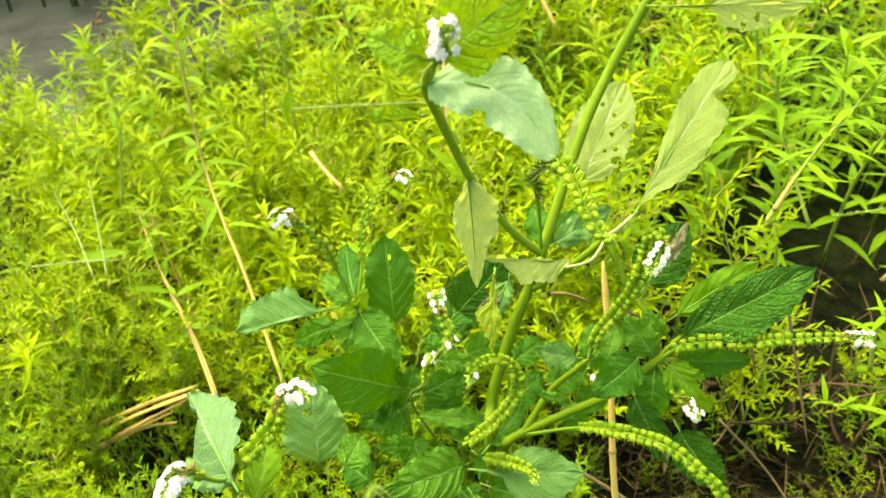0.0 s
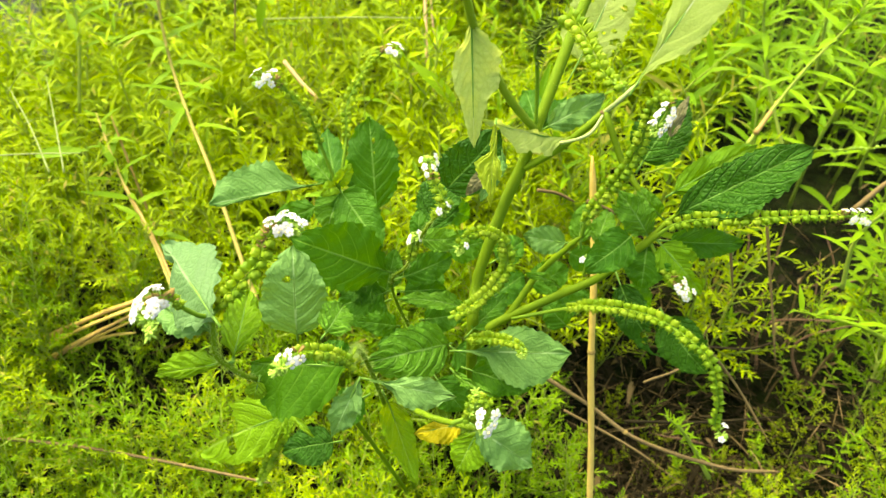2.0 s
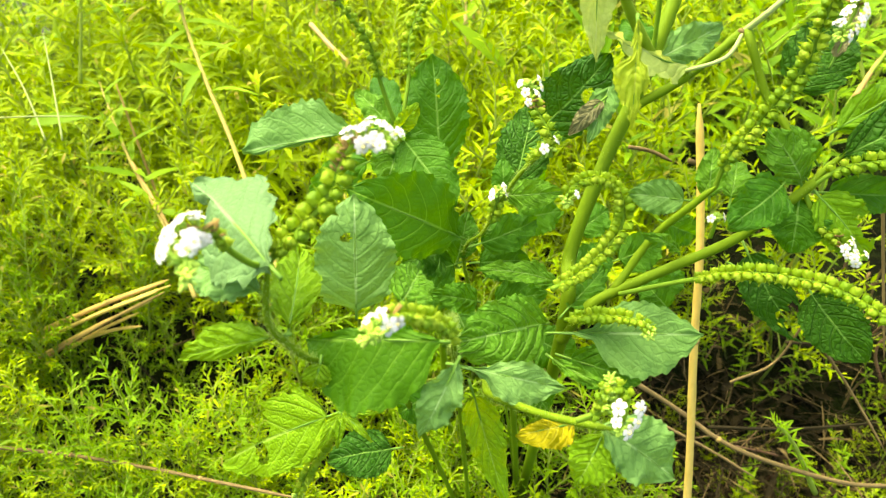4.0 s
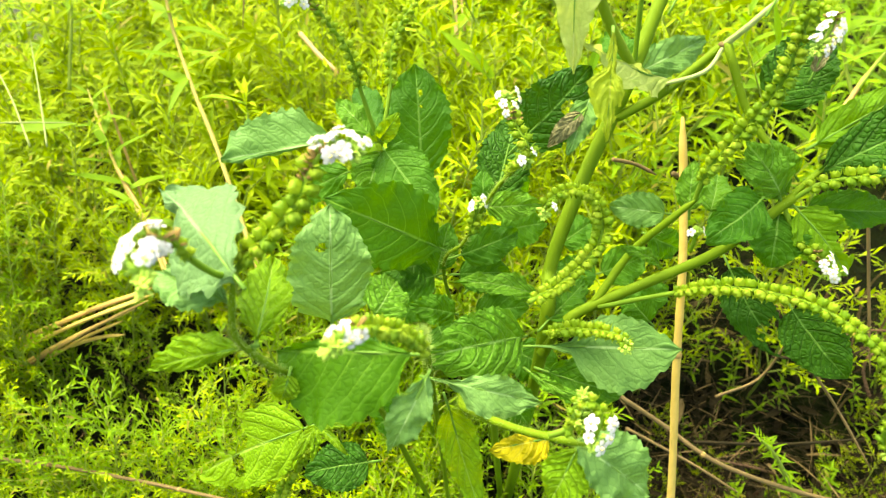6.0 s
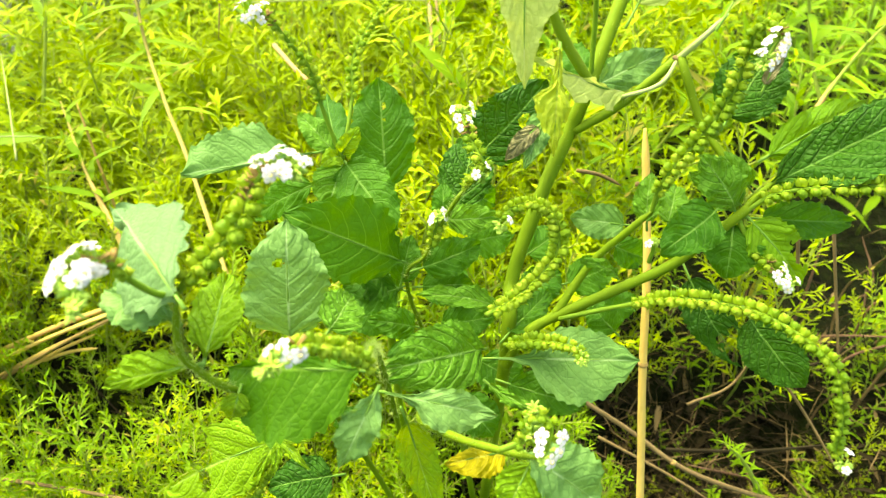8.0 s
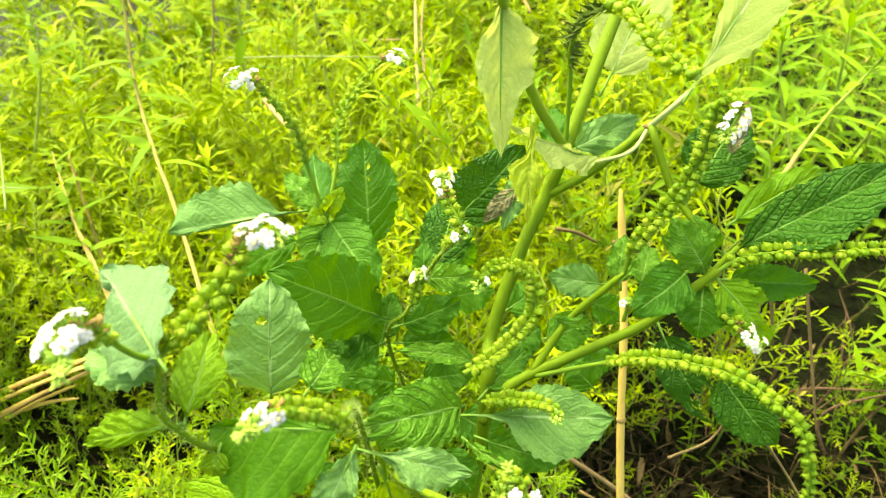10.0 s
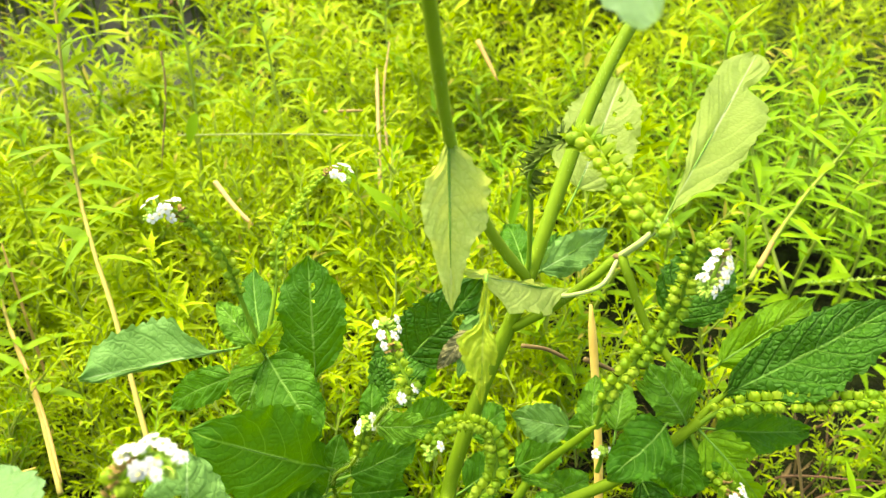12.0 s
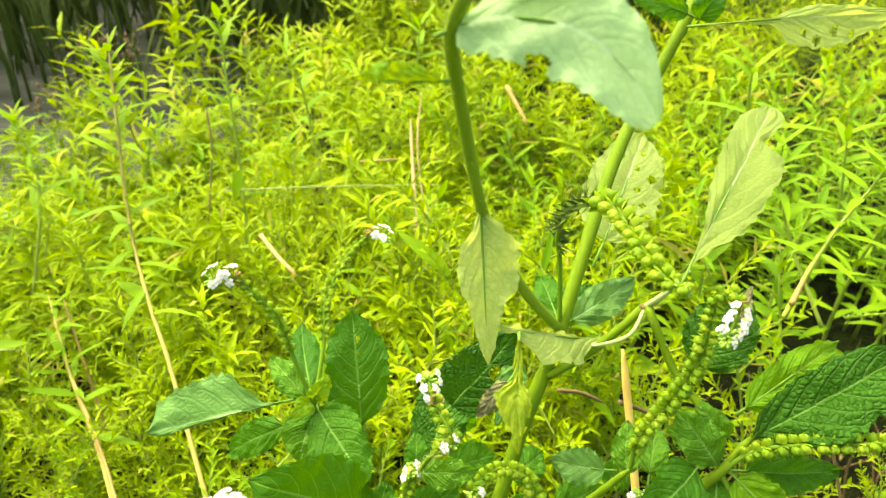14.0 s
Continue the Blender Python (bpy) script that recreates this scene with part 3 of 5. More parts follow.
stem(tall, "leaf_stalk", [(0.1029, 0.2549, 0.3400), (0.1083, 0.2572, 0.3471), (0.1158, 0.2601, 0.3539)], 0.0013, 0.001)
leaf(tall, (0.0145, 0.2742, 0.4365), (0.0179, 0.2541, 0.3893), (-0.08, -0.86, 0.50), 0.0193, pale, left=(0.5, 6.8, 12.3, 11.6, 10.8, 6.1, 4.4, 2.8, 0.3), right=(0.5, 3.0, 7.2, 8.6, 7.7, 5.3, 4.0, 2.5, 0.3), arch=-0.002, fold=0.02)
leaf(tall, (0.0654, 0.2983, 0.3671), (0.0204, 0.2696, 0.3975), (-0.15, -0.44, 0.89), 0.0142, pale, left=(0.4, 4.3, 10.8, 13.0, 13.4, 13.0, 3.6, 2.4, 0.4), right=(0.4, 0.6, 0.8, 0.8, 0.8, 0.8, 0.8, 0.8, 0.4), arch=-0.002, fold=0.0)
leaf(tall, (0.0251, 0.2428, 0.4078), (0.0238, 0.2207, 0.3837), (-0.12, -0.77, 0.63), 0.0105, yellow, left=(0.5, 0.9, 1.2, 1.5, 3.4, 4.0, 2.8, 1.2, 0.3), right=(0.5, 1.1, 1.7, 2.8, 7.1, 5.6, 3.7, 1.9, 0.3), rug=2.0, fold=0.02, bites=((0.33, 0.9, 0.06), (0.72, -0.9, 0.05), (0.85, 0.8, 0.05)))
leaf(tall, (0.0931, 0.2907, 0.4036), (0.1513, 0.3746, 0.4420), (-0.41, -0.85, 0.33), 0.0252, pale, left=(0.4, 0.7, 1.8, 3.9, 6.1, 7.4, 8.8, 10.1, 10.7, 10.9, 10.9, 9.2, 2.6), right=(0.4, 3.9, 9.2, 12.0, 13.8, 14.7, 15.1, 15.1, 13.1, 3.5, 6.6, 7.4, 2.6), fold=0.03)
leaf(tall, (0.0695, 0.3349, 0.3869), (0.1039, 0.3932, 0.4218), (0.02, -0.52, 0.85), 0.0332, pale, bites=((0.4, 0.6, 0.022), (0.5, 0.35, 0.018), (0.6, 0.65, 0.03), (0.7, -0.4, 0.02), (0.55, -0.5, 0.024), (0.8, 0.3, 0.02), (0.65, 0.2, 0.016), (0.3, 0.8, 0.03), (0.35, 0.3, 0.014)))
leaf(tall, (0.0563, 0.3197, 0.3592), (0.0918, 0.3457, 0.3687), (0.30, -0.66, 0.69), 0.0157, silver)
leaf(tall, (0.0540, 0.3198, 0.3590), (0.0485, 0.3486, 0.3679), (-0.35, -0.34, 0.87), 0.0156, dark)
leaf(tall, (0.0551, 0.3192, 0.3581), (0.0731, 0.3542, 0.3609), (0.25, -0.21, 0.94), 0.0132, dark)
leaf(tall, (0.0055, 0.2870, 0.3411), (0.0308, 0.2932, 0.3757), (-0.19, -0.93, 0.30), 0.0264, deep, bites=((0.62, 0.35, 0.07),))
leaf(tall, (-0.0016, 0.2848, 0.3146), (0.0067, 0.3190, 0.3409), (-0.03, -0.61, 0.80), 0.0225, deep)
leaf(tall, (0.0330, 0.2921, 0.3635), (0.0231, 0.2693, 0.3506), (-0.15, -0.87, 0.48), 0.0108, silver, left=(0.7, 3.9, 5.3, 5.5, 5.0, 4.4, 3.5, 2.2, 0.4), right=(0.7, 3.5, 4.8, 5.3, 5.3, 4.4, 3.3, 2.0, 0.4), fold=0.05)
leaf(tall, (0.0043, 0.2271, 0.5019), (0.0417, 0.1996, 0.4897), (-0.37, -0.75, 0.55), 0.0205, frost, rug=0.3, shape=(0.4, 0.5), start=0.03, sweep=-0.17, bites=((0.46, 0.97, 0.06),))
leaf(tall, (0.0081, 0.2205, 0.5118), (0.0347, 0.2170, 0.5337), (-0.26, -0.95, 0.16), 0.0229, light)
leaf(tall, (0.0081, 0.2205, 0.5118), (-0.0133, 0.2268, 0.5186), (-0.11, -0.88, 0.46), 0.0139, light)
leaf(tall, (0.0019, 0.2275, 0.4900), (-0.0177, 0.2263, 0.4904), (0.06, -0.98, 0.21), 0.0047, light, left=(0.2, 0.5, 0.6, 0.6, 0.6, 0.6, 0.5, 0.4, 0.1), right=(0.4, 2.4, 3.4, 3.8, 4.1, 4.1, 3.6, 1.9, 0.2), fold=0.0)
leaf(tall, (0.1035, 0.3493, 0.4785), (0.1570, 0.3123, 0.4898), (-0.44, -0.88, 0.16), 0.0151, pale, left=(0.4, 0.4, 0.6, 0.6, 3.2, 4.1, 3.2, 2.0, 0.4), right=(0.4, 0.6, 0.6, 1.6, 9.3, 11.0, 9.7, 5.3, 0.6), bites=((0.55, 0.5, 0.016), (0.7, 0.5, 0.018), (0.62, 0.75, 0.016), (0.78, 0.7, 0.016)), fold=0.03)
leaf(tall, (0.1071, 0.3692, 0.4779), (0.0805, 0.3747, 0.4870), (-0.16, -0.98, 0.11), 0.0100, dark)
leaf(tall, (0.1094, 0.3681, 0.4758), (0.1158, 0.3651, 0.4916), (-0.42, -0.91, -0.00), 0.0123, dark)
leaf(tall, (0.0288, 0.2803, 0.3629), (0.0159, 0.2731, 0.3508), (-0.08, -0.82, 0.57), 0.0073, dead)
leaf(tall, (0.1083, 0.2780, 0.3802), (0.1164, 0.2894, 0.3974), (-0.23, -0.76, 0.61), 0.0054, dead)
leaf(tall, (0.1136, 0.2598, 0.3517), (0.1723, 0.2696, 0.3846), (-0.48, -0.68, 0.55), 0.0246, deep, left=(0.8, 7.0, 9.4, 10.7, 10.7, 10.2, 8.6, 5.7, 0.6), right=(0.8, 9.0, 12.3, 13.9, 13.9, 13.1, 11.1, 7.0, 0.6), rug=1.7, fold=0.25)
leaf(tall, (0.1125, 0.2663, 0.3599), (0.1562, 0.2890, 0.3733), (-0.48, -0.78, 0.40), 0.0171, lime, left=(0.6, 5.6, 7.3, 7.7, 7.3, 6.4, 5.1, 3.0, 0.4), right=(0.6, 6.4, 8.5, 9.4, 9.4, 8.5, 6.4, 3.8, 0.4), rug=1.1, fold=0.08)
leaf(tall, (0.0972, 0.2763, 0.3668), (0.1186, 0.2965, 0.3919), (-0.13, -0.71, 0.69), 0.0254, deep)
leaf(tall, (0.1062, 0.2543, 0.3404), (0.1290, 0.2403, 0.3192), (-0.15, -0.89, 0.43), 0.0187, lime, bites=((0.65, -0.8, 0.14),))
leaf(tall, (0.0946, 0.2549, 0.3440), (0.0710, 0.2378, 0.3351), (0.10, -0.56, 0.82), 0.0185, dark)
leaf(tall, (0.1039, 0.2577, 0.3366), (0.1004, 0.2435, 0.3192), (-0.24, -0.73, 0.64), 0.0227, dark)
leaf(tall, (0.1103, 0.2577, 0.3368), (0.1495, 0.2578, 0.3378), (-0.01, -0.81, 0.58), 0.0146, dark)
leaf(tall, (0.1015, 0.2557, 0.3420), (0.0867, 0.2648, 0.3605), (0.00, -0.90, 0.44), 0.0162, mid)
leaf(tall, (0.0987, 0.2726, 0.2991), (0.1183, 0.2394, 0.2740), (-0.49, -0.69, 0.53), 0.0192, deep, bites=((0.85, -0.5, 0.2),))
leaf(tall, (0.1180, 0.2506, 0.2958), (0.1369, 0.2245, 0.2793), (-0.48, -0.69, 0.54), 0.0231, deep)
leaf(tall, (0.0707, 0.2764, 0.3198), (0.0476, 0.2856, 0.3153), (-0.39, -0.69, 0.61), 0.0150, silver)
leaf(tall, (0.0733, 0.2638, 0.3280), (0.0744, 0.2772, 0.3447), (-0.34, -0.72, 0.60), 0.0114, mid)
leaf(tall, (0.0810, 0.2632, 0.3274), (0.0899, 0.2873, 0.3332), (-0.19, -0.17, 0.97), 0.0122, mid)
leaf(tall, (0.0635, 0.2549, 0.3092), (0.0459, 0.2510, 0.3202), (0.54, -0.51, 0.67), 0.0056, mid)
leaf(tall, (0.1095, 0.2651, 0.3454), (0.0984, 0.2742, 0.3567), (-0.35, -0.87, 0.36), 0.0104, mid)
leaf(tall, (0.1060, 0.2585, 0.3421), (0.0847, 0.2660, 0.3514), (-0.11, -0.88, 0.46), 0.0103, mid)
leaf(tall, (0.0137, 0.2316, 0.2849), (0.0676, 0.2220, 0.2964), (-0.20, -0.67, 0.71), 0.0292, silver, left=(0.4, 0.4, 1.7, 9.2, 12.7, 12.2, 10.0, 5.7, 0.4), right=(0.4, 0.7, 2.6, 12.7, 16.2, 17.0, 14.9, 8.7, 0.4), fold=0.04)
leaf(tall, (0.0185, 0.2313, 0.2722), (0.0530, 0.2260, 0.2655), (0.03, -0.71, 0.71), 0.0178, dark)
leaf(tall, (0.0085, 0.2292, 0.2930), (-0.0301, 0.2056, 0.3044), (-0.02, -0.68, 0.73), 0.0262, mid, left=(0.6, 8.3, 12.1, 13.3, 12.9, 11.6, 9.2, 5.4, 0.6), right=(0.6, 10.4, 12.9, 12.9, 12.1, 10.4, 7.5, 3.7, 0.6), rug=2.5, arch=0.004, fold=0.06)
leaf(tall, (-0.0166, 0.2413, 0.2926), (-0.0358, 0.2337, 0.3024), (0.53, -0.65, 0.54), 0.0123, dark)
leaf(tall, (-0.0263, 0.1967, 0.3045), (0.0132, 0.1954, 0.2955), (-0.03, -0.64, 0.77), 0.0155, silver, left=(0.4, 0.6, 1.6, 4.3, 5.8, 6.6, 5.0, 2.3, 0.2), right=(0.4, 0.6, 2.7, 7.4, 8.9, 8.9, 6.6, 2.7, 0.2), fold=0.06)
leaf(tall, (-0.0209, 0.1998, 0.2891), (-0.0042, 0.1825, 0.2438), (0.09, -0.92, 0.39), 0.0147, light, arch=-0.006)
leaf(tall, (0.0200, 0.2457, 0.2820), (0.0405, 0.2740, 0.2851), (0.28, -0.30, 0.91), 0.0142, dark)
leaf(tall, (0.0200, 0.2604, 0.2843), (-0.0166, 0.2576, 0.2969), (0.33, -0.35, 0.88), 0.0109, mid)
leaf(tall, (-0.0177, 0.2709, 0.2974), (0.0108, 0.2863, 0.3005), (0.28, -0.66, 0.70), 0.0164, dark)
leaf(tall, (-0.0071, 0.2765, 0.3202), (0.0163, 0.2695, 0.3273), (-0.38, -0.80, 0.46), 0.0123, mid)
leaf(tall, (-0.0059, 0.2758, 0.3193), (-0.0076, 0.2860, 0.3319), (-0.08, -0.78, 0.62), 0.0100, dark)
leaf(tall, (-0.0246, 0.2738, 0.2852), (-0.0508, 0.2604, 0.2845), (0.31, -0.65, 0.70), 0.0186, dark)
leaf(tall, (-0.0246, 0.2738, 0.2852), (-0.0203, 0.2880, 0.3026), (0.09, -0.78, 0.61), 0.0135, dark)
leaf(tall, (-0.0171, 0.2740, 0.2854), (0.0077, 0.2745, 0.2859), (-0.00, -0.69, 0.72), 0.0162, dark)
leaf(tall, (0.0200, 0.1736, 0.3036), (0.0455, 0.1665, 0.2870), (-0.20, -0.55, 0.81), 0.0216, silver, left=(0.5, 7.2, 10.5, 11.5, 11.9, 10.8, 9.0, 5.1, 0.5), right=(0.5, 5.4, 7.9, 9.4, 9.7, 9.0, 7.2, 4.3, 0.5), fold=0.06)
leaf(tall, (0.0212, 0.1739, 0.2991), (0.0130, 0.1634, 0.2857), (-0.13, -0.54, 0.83), 0.0155, light, left=(0.5, 5.4, 7.2, 8.3, 8.3, 7.2, 5.4, 3.3, 0.4), right=(0.5, 4.3, 6.1, 7.2, 7.2, 6.1, 4.7, 2.9, 0.4), fold=0.1)
leaf(tall, (0.0152, 0.1861, 0.2886), (-0.0055, 0.1795, 0.2895), (-0.08, -0.58, 0.81), 0.0107, gold, left=(0.6, 4.6, 6.5, 7.3, 6.9, 6.1, 5.0, 3.1, 0.4), right=(0.6, 1.9, 3.1, 3.4, 3.8, 3.4, 2.7, 1.9, 0.4), fold=0.08)
leaf(tall, (0.0107, 0.2210, 0.2833), (0.0312, 0.2003, 0.2895), (-0.62, -0.42, 0.66), 0.0050, mid)
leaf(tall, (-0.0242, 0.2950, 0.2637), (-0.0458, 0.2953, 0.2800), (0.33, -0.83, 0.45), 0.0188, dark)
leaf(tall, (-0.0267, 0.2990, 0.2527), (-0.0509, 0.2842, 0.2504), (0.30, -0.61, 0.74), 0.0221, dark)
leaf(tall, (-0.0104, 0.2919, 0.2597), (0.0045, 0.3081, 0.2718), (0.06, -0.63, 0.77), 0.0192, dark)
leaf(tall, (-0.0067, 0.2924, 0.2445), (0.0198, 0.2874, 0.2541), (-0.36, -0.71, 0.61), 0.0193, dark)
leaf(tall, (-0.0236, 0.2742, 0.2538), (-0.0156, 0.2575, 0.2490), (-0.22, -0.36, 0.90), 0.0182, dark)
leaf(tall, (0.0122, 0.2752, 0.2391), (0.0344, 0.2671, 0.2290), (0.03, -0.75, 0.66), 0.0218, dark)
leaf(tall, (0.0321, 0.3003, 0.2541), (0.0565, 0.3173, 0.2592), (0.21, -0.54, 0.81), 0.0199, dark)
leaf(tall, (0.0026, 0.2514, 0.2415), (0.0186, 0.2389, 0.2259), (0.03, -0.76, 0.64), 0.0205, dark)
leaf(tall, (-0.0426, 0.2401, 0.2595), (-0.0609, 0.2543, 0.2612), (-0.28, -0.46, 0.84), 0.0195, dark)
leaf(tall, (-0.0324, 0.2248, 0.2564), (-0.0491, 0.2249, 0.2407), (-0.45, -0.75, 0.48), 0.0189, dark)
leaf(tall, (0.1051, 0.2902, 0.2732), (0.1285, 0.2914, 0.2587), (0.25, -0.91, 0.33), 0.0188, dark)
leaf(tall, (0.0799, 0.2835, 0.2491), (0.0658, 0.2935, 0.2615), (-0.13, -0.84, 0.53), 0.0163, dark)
# filler leaves, added in dark green to darken the gap behind the stems
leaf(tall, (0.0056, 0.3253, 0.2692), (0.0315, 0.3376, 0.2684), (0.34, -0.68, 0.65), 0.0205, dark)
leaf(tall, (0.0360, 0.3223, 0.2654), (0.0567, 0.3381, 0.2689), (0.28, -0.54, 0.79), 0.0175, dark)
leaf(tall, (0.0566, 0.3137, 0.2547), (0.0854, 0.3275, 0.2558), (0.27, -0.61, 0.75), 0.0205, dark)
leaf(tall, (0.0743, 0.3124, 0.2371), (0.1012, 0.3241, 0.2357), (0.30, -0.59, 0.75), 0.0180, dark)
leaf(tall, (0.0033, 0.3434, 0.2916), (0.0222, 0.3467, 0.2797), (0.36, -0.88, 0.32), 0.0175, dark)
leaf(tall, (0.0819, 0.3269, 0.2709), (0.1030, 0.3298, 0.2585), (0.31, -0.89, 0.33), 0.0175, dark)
spike(tall, [(0.0499, 0.3006, 0.3709), (0.0479, 0.3029, 0.3997), (0.0456, 0.2998, 0.4122), (0.0462, 0.2964, 0.4204), (0.0491, 0.2914, 0.4281), (0.0536, 0.2859, 0.4330), (0.0580, 0.2782, 0.4341), (0.0608, 0.2679, 0.4324), (0.0630, 0.2561, 0.4302), (0.0668, 0.2451, 0.4274), (0.0716, 0.2395, 0.4261)], start=0.30, flowers=0, big=1.45, bare=0.60, gap=0.0050)
spike(tall, [(0.0716, 0.2595, 0.3373), (0.0736, 0.2596, 0.3519), (0.0836, 0.2610, 0.3699), (0.0900, 0.2616, 0.3861), (0.0931, 0.2659, 0.4051), (0.0961, 0.2640, 0.4109), (0.0971, 0.2575, 0.4084), (0.0907, 0.2490, 0.4014)], start=0.1, flowers=11)
spike(tall, [(0.1029, 0.2549, 0.3400), (0.1164, 0.2543, 0.3516), (0.1457, 0.2489, 0.3584), (0.1789, 0.2458, 0.3633), (0.1900, 0.2435, 0.3639)], start=0.12, flowers=8, gap=0.0042)
spike(tall, [(0.0413, 0.2489, 0.2910), (0.0647, 0.2414, 0.3062), (0.0793, 0.2279, 0.3218), (0.0982, 0.2167, 0.3272), (0.1105, 0.2041, 0.3277), (0.1201, 0.1952, 0.3214), (0.1256, 0.1881, 0.3045), (0.1265, 0.1853, 0.2929), (0.1309, 0.1815, 0.2882)], start=0.22, flowers=2, big=0.95, gap=0.0037)
spike(tall, [(0.0086, 0.2254, 0.3143), (0.0231, 0.2369, 0.3157), (0.0353, 0.2464, 0.3274), (0.0333, 0.2533, 0.3391), (0.0230, 0.2528, 0.3448), (0.0143, 0.2469, 0.3440), (0.0124, 0.2433, 0.3396)], start=0.05, flowers=1, big=1.0, gap=0.0030)
spike(tall, [(-0.0046, 0.2704, 0.3286), (0.0013, 0.2641, 0.3446), (0.0059, 0.2520, 0.3598), (0.0006, 0.2590, 0.3685), (-0.0029, 0.2689, 0.3743)], start=0.3, flowers=6)
spike(tall, [(0.0059, 0.2493, 0.3555), (0.0052, 0.2503, 0.3577), (0.0043, 0.2514, 0.3598)], start=0.5, flowers=2)
spike(tall, [(0.0103, 0.1697, 0.3113), (0.0162, 0.1708, 0.3147), (0.0181, 0.1742, 0.3211), (0.0217, 0.1740, 0.3225), (0.0250, 0.1712, 0.3203), (0.0225, 0.1647, 0.3133)], start=0.25, flowers=5, big=0.7, spent=2, bloom=1.3)
spike(tall, [(0.0103, 0.1697, 0.3113), (0.0171, 0.1706, 0.3142), (0.0199, 0.1731, 0.3191), (0.0197, 0.1760, 0.3243)], start=0.3, flowers=0, big=0.8, tuft=0.008)
spike(tall, [(0.0184, 0.2371, 0.2873), (0.0300, 0.2252, 0.3012), (0.0404, 0.2156, 0.3084), (0.0427, 0.2104, 0.3067)], start=0.1, flowers=0)
spike(tall, [(0.1029, 0.2549, 0.3400), (0.1086, 0.2493, 0.3307), (0.1144, 0.2402, 0.3275), (0.1197, 0.2332, 0.3235)], start=0.5, flowers=8)
spike(tall, [(0.0081, 0.2205, 0.5118), (0.0090, 0.2145, 0.5170), (0.0122, 0.2103, 0.5195), (0.0108, 0.2094, 0.5265)], start=0.3, flowers=26)
spike(tall, [(-0.0114, 0.2691, 0.3111), (-0.0100, 0.2700, 0.3185), (-0.0095, 0.2714, 0.3250)], start=0.2, flowers=2)
spike(tall, [(0.0767, 0.2611, 0.3120), (0.0773, 0.2616, 0.3174), (0.0773, 0.2625, 0.3217)], start=0.6, flowers=2)
spike(back, [(-0.0099, 0.2757, 0.3146), (-0.0092, 0.2758, 0.3190), (-0.0093, 0.2762, 0.3236)], start=0.5, flowers=2)
part("node", mesh_from("node", [v + Vector((0.0814, 0.2968, 0.3838)) for v in lobe_ball(0.0028, 0.0017, 0.0014, 0.3)[0]], lobe_ball(1, 1, 1)[1], OLD_STRAW), tall, "brown broken joint of the stem")
# the plant in front
stem(front, "main_stem", [(-0.0050, 0.3000, 0.0000), (-0.0477, 0.2162, 0.2696), (-0.0607, 0.1958, 0.3001), (-0.0696, 0.1766, 0.3289), (-0.0755, 0.1717, 0.3419), (-0.0786, 0.1706, 0.3517), (-0.0766, 0.1731, 0.3684)], 0.0013, 0.0009)
stem(front, "branch", [(-0.0050, 0.3000, 0.0000), (-0.0262, 0.2066, 0.2975), (-0.0292, 0.1707, 0.3485)], 0.0012, 0.0009)
leaf(front, (-0.0631, 0.2251, 0.3010), (-0.0636, 0.2424, 0.3422), (0.18, -0.74, 0.64), 0.0310, silver, left=(0.6, 12.0, 14.9, 15.7, 15.3, 14.5, 12.0, 7.0, 0.6), right=(0.6, 10.3, 14.5, 15.3, 14.9, 13.6, 11.1, 7.4, 0.8), fold=0.05, bites=((0.66, -0.22, 0.042),))
leaf(front, (-0.0737, 0.1672, 0.3739), (-0.1113, 0.2190, 0.3640), (-0.21, -0.13, 0.97), 0.0280, sage, left=(1, 8, 12, 13, 11, 0.6, 0.8, 3, 0.6), right=(1, 5, 9.5, 13, 15, 13.5, 10.5, 6, 0.6), fold=0.03, droop=0.9)
leaf(front, (-0.0811, 0.1767, 0.3555), (-0.1065, 0.1928, 0.3528), (0.37, -0.68, 0.63), 0.0124, silver, left=(0.5, 3.8, 6.1, 7.3, 7.6, 7.0, 5.7, 3.5, 0.3), right=(0.5, 3.2, 4.8, 5.1, 4.8, 4.1, 2.9, 1.3, 0.3), fold=0.04)
leaf(front, (-0.0753, 0.1773, 0.3403), (-0.0794, 0.2196, 0.3372), (0.27, -0.70, 0.66), 0.0151, light, left=(0.5, 6.3, 7.4, 7.7, 7.4, 7.0, 5.6, 3.2, 0.4), right=(0.5, 3.9, 6.0, 7.4, 7.4, 6.7, 5.3, 3.2, 0.4), rug=2.0, fold=0.08)
leaf(front, (-0.0778, 0.1733, 0.3415), (-0.1232, 0.1985, 0.3031), (0.36, -0.62, 0.70), 0.0109, light, left=(0.5, 1.8, 2.8, 3.5, 3.5, 3.0, 2.1, 1.4, 0.4), right=(0.5, 4.6, 6.3, 7.4, 7.0, 5.6, 4.2, 2.5, 0.4), rug=2.2, fold=0.05)
leaf(front, (-0.0673, 0.1773, 0.3282), (-0.0696, 0.1731, 0.3199), (0.10, -0.90, 0.43), 0.0084, light)
leaf(front, (-0.0316, 0.1754, 0.3387), (-0.0743, 0.1863, 0.3274), (0.18, -0.66, 0.73), 0.0252, olive, left=(1.7, 14.1, 18.4, 20.5, 21.5, 20.5, 17.4, 9.7, 0.7), right=(0.7, 2.3, 3.4, 3.7, 3.7, 3.4, 2.3, 1.3, 0.5), arch=0.004, fold=0.02, rug=0.6)
leaf(front, (-0.0269, 0.1716, 0.3340), (-0.0372, 0.1625, 0.3110), (0.08, -0.61, 0.79), 0.0124, silver, left=(0.7, 3.6, 5.6, 6.2, 4.9, 5.3, 3.3, 1.6, 0.3), right=(0.7, 3.3, 4.9, 6.2, 5.3, 5.6, 3.6, 2.3, 0.3), fold=0.1)
